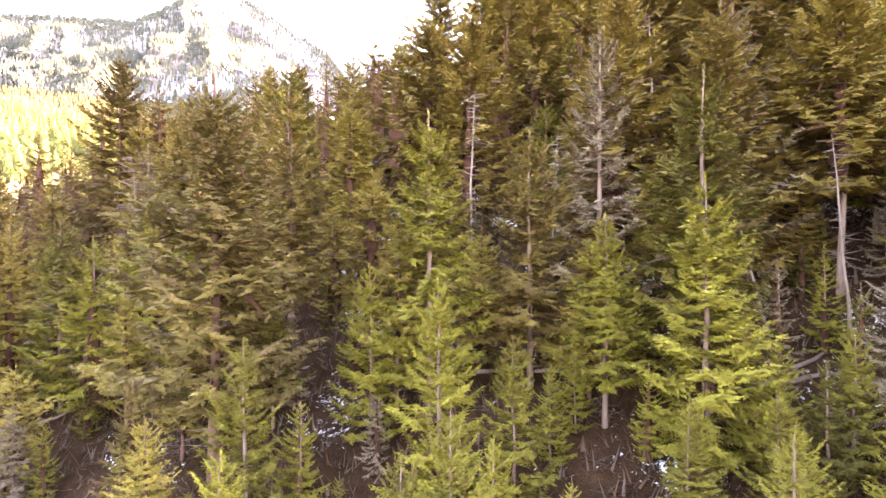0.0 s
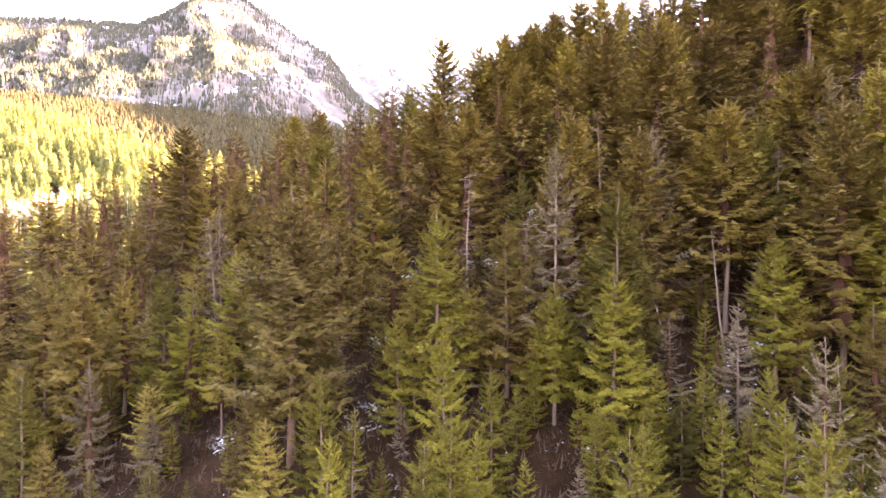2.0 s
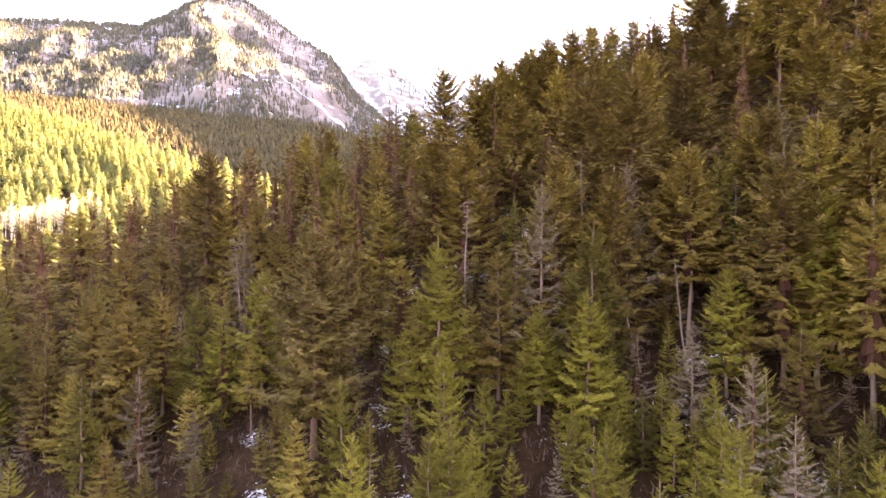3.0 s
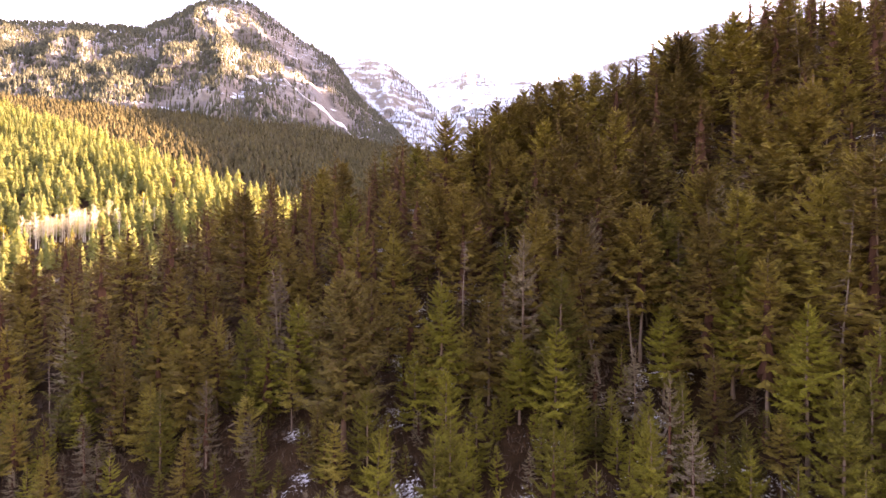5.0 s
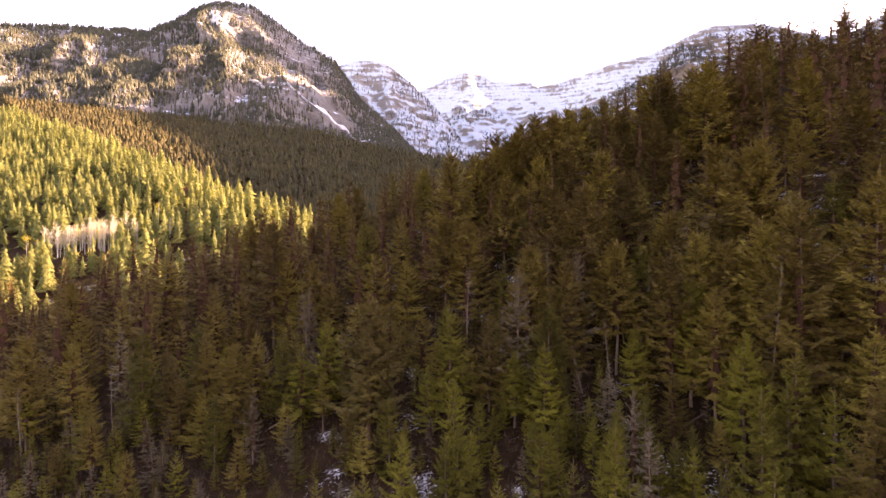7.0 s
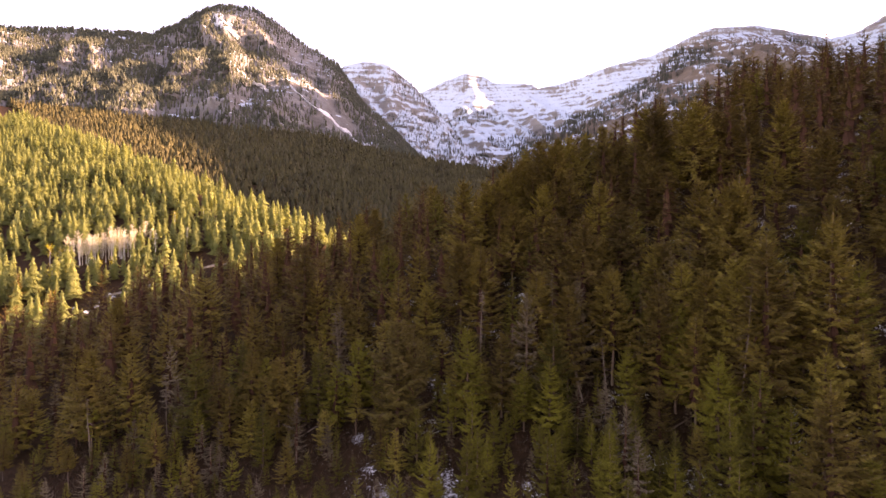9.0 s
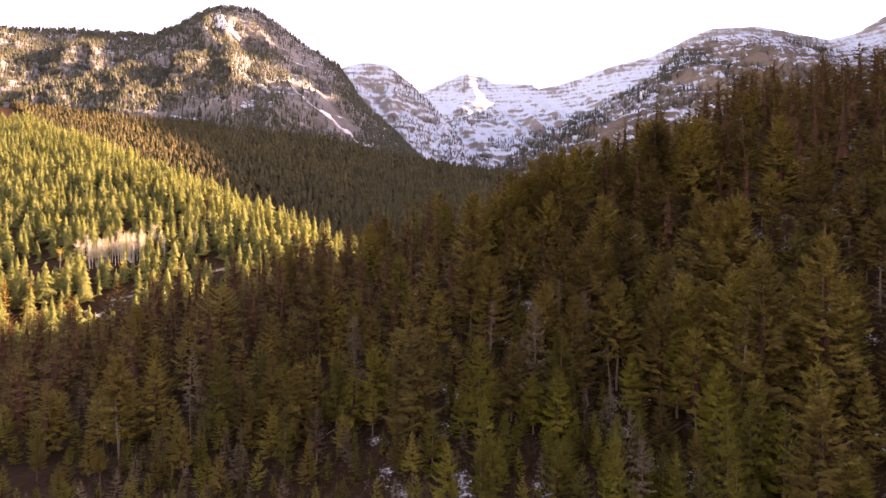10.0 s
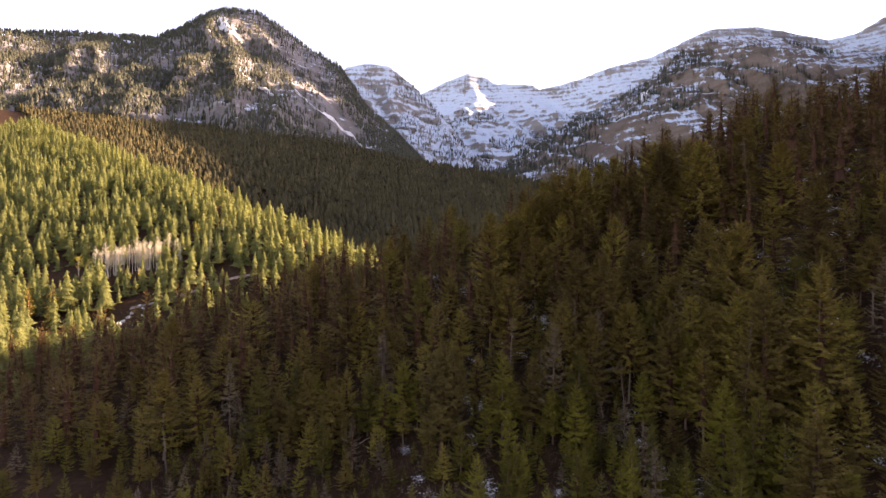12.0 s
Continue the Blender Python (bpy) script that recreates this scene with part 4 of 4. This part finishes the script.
spots = scatter(640, (-270, 190, 20, 225), 6.5, 8, deep_hill)
roofs = np.minimum([float(hill_tops(x, y)) + 3 + 5 * (y > 85) for x, y in spots], [float(hill_ground(x, y)) + 22 for x, y in spots]) - ground_z(*np.array(spots).T)
roofs = np.clip(roofs * np.random.RandomState(4).uniform(0.55, 1.28, len(spots)), 8, 30)
forest("hillside_forest", "dense olive-green firs on the upper hillside", spots, roofs, [k[0] for k in T_MID], M_FAR, 6)
forest("hillside_branchwood", "brown trunks, dead twigs and light-blocking cores inside the hillside firs", spots, roofs, [k[1] for k in T_MID], M_INNER, 6)


def spur_wood(x, y, rng):
    if abs(x + 10) > 0.86 * (y + 91) + 10 or float(hill_ground(x, y)) > float(ground_z(x, y)) - 3 and y < 180:
        return False
    rx, ry = x + 85, y - 285
    n = -0.67 * rx - 0.742 * ry
    if n < -50:
        return False
    clear = math.exp(-((x + 212) / 34) ** 2 - ((y - 222) / 18) ** 2) + math.exp(-((x + 252) / 44) ** 4 - ((y - 288) / 13) ** 4)
    road = abs((y - 262) - 0.38 * (x + 160)) < 5 and -200 < x < -118
    return rng.random() > clear * 1.6 and not road


spots = scatter(2800, (-900, 40, 100, 900), 4.4, 9, spur_wood)
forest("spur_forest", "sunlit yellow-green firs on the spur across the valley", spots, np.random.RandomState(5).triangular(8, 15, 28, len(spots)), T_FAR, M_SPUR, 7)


def valley_wood(x, y, rng):
    rx, ry = x + 85, y - 285
    return abs(x + 10) < 0.86 * (y + 91) + 10 and -0.67 * rx - 0.742 * ry < -60 and x < 0.3 * y + 100


spots = scatter(11000, (-1100, 480, 420, 1450), 7.0, 10, valley_wood)
forest("valley_forest", "conifers filling the shaded valley under the mountain, their needles darkened", spots, np.random.RandomState(6).uniform(12, 24, len(spots)), T_BAND, M_VALLEY, 8)


def slope_trees(name, label, P, vs, count, seed, chance, mat=None, size=(9, 19)):
    """Conifers on a mountainside: P is its lattice of points."""
    rng = np.random.RandomState(seed)
    nu, nv = P.shape[:2]
    i, j = rng.randint(0, nu - 1, count * 6), rng.randint(0, nv - 1, count * 6)
    fu, fv = rng.rand(count * 6)[:, None], rng.rand(count * 6)[:, None]
    p = P[i, j] * (1 - fu) * (1 - fv) + P[i + 1, j] * fu * (1 - fv) + P[i, j + 1] * (1 - fu) * fv + P[i + 1, j + 1] * fu * fv
    ok = (rng.rand(len(p)) < chance((i + fu[:, 0]) / nu, vs[j], p)) & (vs[j] >= -0.3)
    p = p[ok][:count]
    VV, FF, k = [], [], 0
    pick = rng.randint(0, len(T_DOT), len(p))
    for ti, (H, v, f) in enumerate(T_DOT):
        q = p[pick == ti]
        sc = rng.uniform(*size, len(q)) / H
        VV.append((v[None] * np.stack([sc * 1.1, sc * 1.1, sc], 1)[:, None] + q[:, None] - np.array((0, 0, 1.0))).reshape(-1, 3))
        FF.append((f[None] + (np.arange(len(q)) * len(v))[:, None, None] + k).reshape(-1, 3))
        k += len(q) * len(v)
    return tagged(new(name, mesh_from(name, np.concatenate(VV), np.concatenate(FF), mat or M_SLOPE)), label, "forest", kind="stuff")


def clumps(p, scale, seed, lo, hi):
    return np.clip((fnoise(p[:, 0] / scale, (p[:, 2] + 0.4 * p[:, 1]) / scale, seed, 4) - lo) / (hi - lo), 0, 1)


def seen_at(p):
    d = p[:, 1] - STAND[1]
    return (p[:, 0] - STAND[0]) / d, (p[:, 2] - STAND[2]) / d


def west_cover(s, v, p):
    """Thick on the lower slopes and the northern shoulder, thin on the cliffs."""
    u, e = seen_at(p)
    c = clumps(p, 210, 61, -0.09, 0.03)
    thick = np.clip((-0.33 - u) * 7 + 0.8 + 4 * (0.26 - e), 0, 1) * (1 - 0.75 * np.exp(-((e - 0.235 - 0.12 * (u + 0.5)) / 0.016) ** 2) * (u < -0.33))
    cliff = np.exp(-((u + 0.28) / 0.1) ** 2 - ((e - 0.27) / 0.1) ** 2)
    edge = np.exp(-((u + 0.17 - (0.3 - e) * 0.9) / 0.03) ** 2)
    low = np.clip((0.19 - e) * 14, 0, 1)
    return np.clip((0.45 + 0.4 * thick) * c * (1 - 0.9 * cliff) + 0.55 * thick + edge + low, 0, 1) * (v < 0.9)


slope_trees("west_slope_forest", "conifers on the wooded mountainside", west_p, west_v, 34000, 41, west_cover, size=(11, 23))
slope_trees("middle_slope_forest", "scattered conifers on the snowy shoulder", mid_p, mid_v, 1400, 42, lambda s, v, p: clumps(p, 120, 62, -0.1, 0.25), size=(12, 22))
slope_trees("basin_forest", "scattered conifers in the snowy basin", far_p, far_v, 7000, 43, lambda s, v, p: clumps(p, 160, 63, -0.02, 0.1) * (v > 0.25) * (v < 0.85), size=(14, 27))
slope_trees("east_slope_forest", "conifers along the snow-streaked mountainside", east_p, east_v, 8000, 44, lambda s, v, p: np.clip(0.7 * clumps(p, 150, 64, -0.05, 0.25) + 1.0 * (seen_at(p)[0] < 0.48) * (v < 0.22) * (v > 0) * clumps(p, 90, 65, -0.35, -0.05) + 0.25 * (seen_at(p)[0] < 0.25), 0, 1), size=(12, 25))
chute("snow_chute", west_p, [(-.279, .286, 0.7), (-.255, .262, 1.2), (-.228, .24, 1.0), (-.177, .205, 0.9), (-.136, .174, 0.7), (-.09, .15, 0.4)], 2.2, 1, "long snow-filled gully down the mountainside")
chute("snow_chute", west_p, [(-.4, .335, 0.4), (-.375, .315, 1.0), (-.345, .29, 1.6), (-.315, .27, 0.7)], 2.6, 2, "snow patch in a gully of the mountainside")
chute("snow_chute", west_p, [(-.42, .415, 0.4), (-.4, .39, 1.2), (-.375, .365, 0.5)], 2.6, 3, "snow below the mountain's summit")
chute("snow_chute", east_p, [(.36, .29, 0.5), (.34, .265, 1.3), (.31, .24, 0.6)], 3.5, 5, "snow streak on the brown mountainside")
chute("snow_chute", east_p, [(.5, .21, 0.5), (.47, .18, 1.3), (.43, .15, 0.8)], 3.5, 6, "snow streak on the brown mountainside")
chute("snow_chute", east_p, [(.62, .24, 0.4), (.57, .19, 1.2), (.53, .16, 0.8)], 3.0, 7, "snow streak on the brown mountainside")


# ---------------------------------------------------------------- dead trees and fallen wood
def snag_kind(seed, H, r, sticks, length, lean=0.0):
    rng = np.random.RandomState(seed)
    tv, tf = trunk_arrays(rng, H, r, lean, 10, 7, 1.0)
    sv, sf = stick_arrays(rng, H, 0.35, 0.97, sticks, length, 0.05)
    sv[:, 0] += lean * sv[:, 2]
    return H, [("trunk", mesh_from("trunk", tv, tf, M_DEAD, True)), ("deadwood", mesh_from("deadwood", sv, sf, M_DEAD))]


SNAGS = [snag_kind(400 + i, 18, 0.14 + 0.03 * (i % 2), 30 + 8 * i, 1.3, (0.0, 0.06, -0.05)[i % 3]) for i in range(3)]
drng = random.Random(9)
for i, (x, y, top, tilt) in enumerate(DEAD_AT):
    plant("dead_tree", SNAGS[i % 3], x, y, top, "bare grey dead trunk with broken limbs", "dead tree", "dead trees", drng, tilt)


def log(x, y, length, r, heading, slope, seed):
    rng = np.random.RandomState(seed)
    z = float(ground_z(x, y)) + r
    s = np.linspace(-0.5, 0.5, 8) * length
    path = np.stack([x + s * math.cos(heading), y + s * math.sin(heading), z + s * slope + 0.3], 1) + rng.normal(0, 0.05, (8, 3))
    v, f = tube_arrays(path, np.linspace(r, r * 0.45, 8), 7)
    tagged(new("fallen_log", mesh_from("fallen_log", v, f, M_DEAD, True)), "weathered fallen trunk lying on the slope", "log", "fallen logs")


for i, (x, y, length, r, heading, slope) in enumerate([(22.4, 35.5, 9, 0.2, 0.4, 0.25), (24, 34.5, 7, 0.16, 0.15, 0.1), (6, 41, 8, 0.17, 0.2, 0.05), (51, 17, 11, 0.2, -0.9, -0.25), (30, 30, 8, 0.18, 0.9, 0.3), (-24, 50, 9, 0.18, 0.3, 0.15),
                                                       (10, 39, 7, 0.15, -0.3, 0.0), (40, 30, 9, 0.2, 0.5, 0.3), (-33, 48, 7, 0.15, 0.8, 0.25)]):
    log(x, y, length, r, heading, slope, 500 + i)


def brush(count, box, seed):
    """Dead twigs, seedlings and litter on the forest floor, as one mass."""
    rng = np.random.RandomState(seed)
    x, y = rng.uniform(box[0], box[1], count), rng.uniform(box[2], box[3], count)
    z = ground_z(x, y)
    k = 5
    a = rng.rand(count, k) * 6.283
    l = rng.uniform(0.5, 1.7, (count, k))
    up = rng.uniform(0.1, 1.3, (count, k))
    base = np.stack([x, y, z], 1)[:, None] + rng.normal(0, 0.25, (count, k, 3)) * np.array((1, 1, 0.1))
    tip = base + np.stack([np.cos(a) * np.cos(up), np.sin(a) * np.cos(up), np.sin(up)], -1) * l[..., None]
    sidev = np.stack([-np.sin(a), np.cos(a), 0 * a], -1) * rng.uniform(0.02, 0.12, (count, k))[..., None]
    V = np.stack([base - sidev, base + sidev, tip], 2).reshape(-1, 3)
    return tagged(new("undergrowth", mesh_from("undergrowth", V, np.arange(len(V)).reshape(-1, 3), M_BRUSH)), "brown dead twigs and low brush on the forest floor", "undergrowth", kind="stuff")


M_BRUSH = foliage("dead_brush", (0.035, 0.024, 0.018), (0.08, 0.052, 0.038), (0.13, 0.095, 0.065), 0.1, 0.12, 8.0, 0.3)
brush(9000, (-95, 75, 4, 70), 21)

# ---------------------------------------------------------------- the clearing across the valley
def aspen_kind(seed, H, leaf, dense, spread):
    rng = np.random.RandomState(seed)
    tv, tf = trunk_arrays(rng, H, 0.16, 0, 7, 5, 0.95)
    sv, sf = stick_arrays(rng, H, 0.45, 0.95, 26, 2.2, 0.035)
    cv, cf = crown_arrays(rng, H, 0.36, spread * H, 44, dense, full=0.9, lift=0.9, droop=-0.3, leader=4)[:2]
    return H, [("trunk", mesh_from("trunk", tv, tf, M_ASPEN, True)), ("branchwood", mesh_from("branchwood", sv, sf, M_ASPEN)), ("crown", mesh_from("crown", cv, cf, leaf))]


BARE = [aspen_kind(600 + i, 17, M_TWIG, 4, 0.2) for i in range(4)]
GOLD = [aspen_kind(610 + i, 15, M_GOLD, 5, 0.34) for i in range(3)]
arng = random.Random(12)
for i in range(60):
    x = arng.gauss(-236, 15)
    y = 294 + 0.1 * (x + 250) + arng.uniform(-7, 7)
    gz = float(ground_z(x, y))
    plant("aspen_tree", BARE[i % 4], x, y, gz + arng.uniform(14, 22), "bare pale aspen in the sunlit grove", "aspen", "bare aspens", arng, arng.uniform(0, 0.05))
for x, y, h in [(-271, 294, 15), (-262, 291, 13), (-226, 297, 14), (-205, 330, 15), (-196, 336, 16), (-188, 338, 14), (-222, 322, 13), (-243, 256, 17), (-222, 268, 13), (-214, 270, 12), (-238, 262, 10), (-231, 240, 9), (-150, 342, 12)]:
    plant("aspen_tree", GOLD[arng.randrange(3)], x, y, float(ground_z(x, y)) + h, "golden-leaved aspen in the sunlit clearing", "aspen", "golden aspens", arng, 0.03)
for x, y, h in [(-249, 238, 21), (-234, 233, 14), (-262, 236, 24), (-256, 228, 22), (-243, 226, 10), (-226, 226, 9), (-247, 231, 12), (-268, 226, 17), (-188, 262, 12), (-120, 262, 10)]:
    plant("fir_tree", FIR0[arng.randrange(6)], x, y, float(ground_z(x, y)) + h, "sunlit fir standing free in the clearing", "conifer", "firs in the clearing", arng, 0.02)


def shrub_kind(seed, H):
    rng = np.random.RandomState(seed)
    v, f = crown_arrays(rng, H, 0.05, 1.5 * H, 30, 5, full=0.95, lift=0.9, droop=-0.3, bare=0.1, leader=3)[:2]
    sv, sf = stick_arrays(rng, H, 0.0, 0.5, 10, 0.6 * H, 0.02)
    return H, [("stems", mesh_from("stems", sv, sf, M_BARK)), ("leaves", mesh_from("leaves", v, f, M_SHRUB))]


SHRUBS = [shrub_kind(620 + i, 2.2) for i in range(3)]
for i in range(46):
    x, y = arng.gauss(-212, 16), arng.gauss(216, 9)
    plant("shrub", SHRUBS[i % 3], x, y, float(ground_z(x, y)) + arng.uniform(1.6, 3.4), "rusty brown shrub in the clearing", "shrub", "rusty shrubs", arng, 0.05)


def boulder(x, y, size, seed):
    bm = bmesh.new()
    bmesh.ops.create_icosphere(bm, subdivisions=2, radius=1)
    for vert in bm.verts:
        n = noise.noise(vert.co * 1.3 + Vector((seed, 0, 0)))
        vert.co = vert.co * (1 + 0.45 * n)
        vert.co.z *= 0.65
    me = bpy.data.meshes.new("boulder")
    bm.to_mesh(me)
    bm.free()
    me.materials.append(M_STONE)
    ob = tagged(new("boulder", me), "pale grey boulder dusted with snow in the clearing", "rock", "boulders in the clearing")
    ob.matrix_world = Matrix.Translation((x, y, float(ground_z(x, y)) + 0.15 * size)) @ Matrix.Rotation(seed * 1.7, 4, "Z") @ Matrix.Diagonal((size, size * 0.8, size, 1))


M_STONE = rock_material("pale_stone", (0.3, 0.28, 0.26), (0.55, 0.53, 0.5), 0.5, band=0.9, scrub_amount=0.1)
for i in range(26):
    boulder(arng.gauss(-199, 6), arng.gauss(224, 9), arng.uniform(0.5, 1.7), i)


def track():
    """The dirt track through the clearing."""
    x = np.linspace(-205, -112, 60)
    y = 262 + 0.38 * (x + 160) + 3 * np.sin(x / 14)
    rows = []
    for k in (-1.7, -1.2, 0, 1.2, 1.7):
        yy = y + k
        rows.append(np.stack([x, yy, ground_z(x, yy) + (0.25 if abs(k) < 1.5 else -0.1)], 1))
    V = np.stack(rows, 1).reshape(-1, 3)
    tagged(new("road", mesh_from("road", V, grid_faces(60, 5), M_DIRT, True)), "pale dirt track through the clearing", "road", kind="structure")


def dirt_material():
    m, nt, out = material("dirt_track")
    geo = nt.nodes.new("ShaderNodeNewGeometry")
    n = noise_node(nt, 0.6, 6, 0.7, geo.outputs["Position"])
    b = nt.nodes.new("ShaderNodeBsdfPrincipled")
    b.inputs["Roughness"].default_value = 0.95
    nt.links.new(ramp(nt, n.outputs[0], ((0.3, (0.08, 0.065, 0.05)), (0.6, (0.2, 0.165, 0.13)))), b.inputs["Base Color"])
    nt.links.new(b.outputs[0], out.inputs[0])
    return m


M_DIRT = dirt_material()
track()
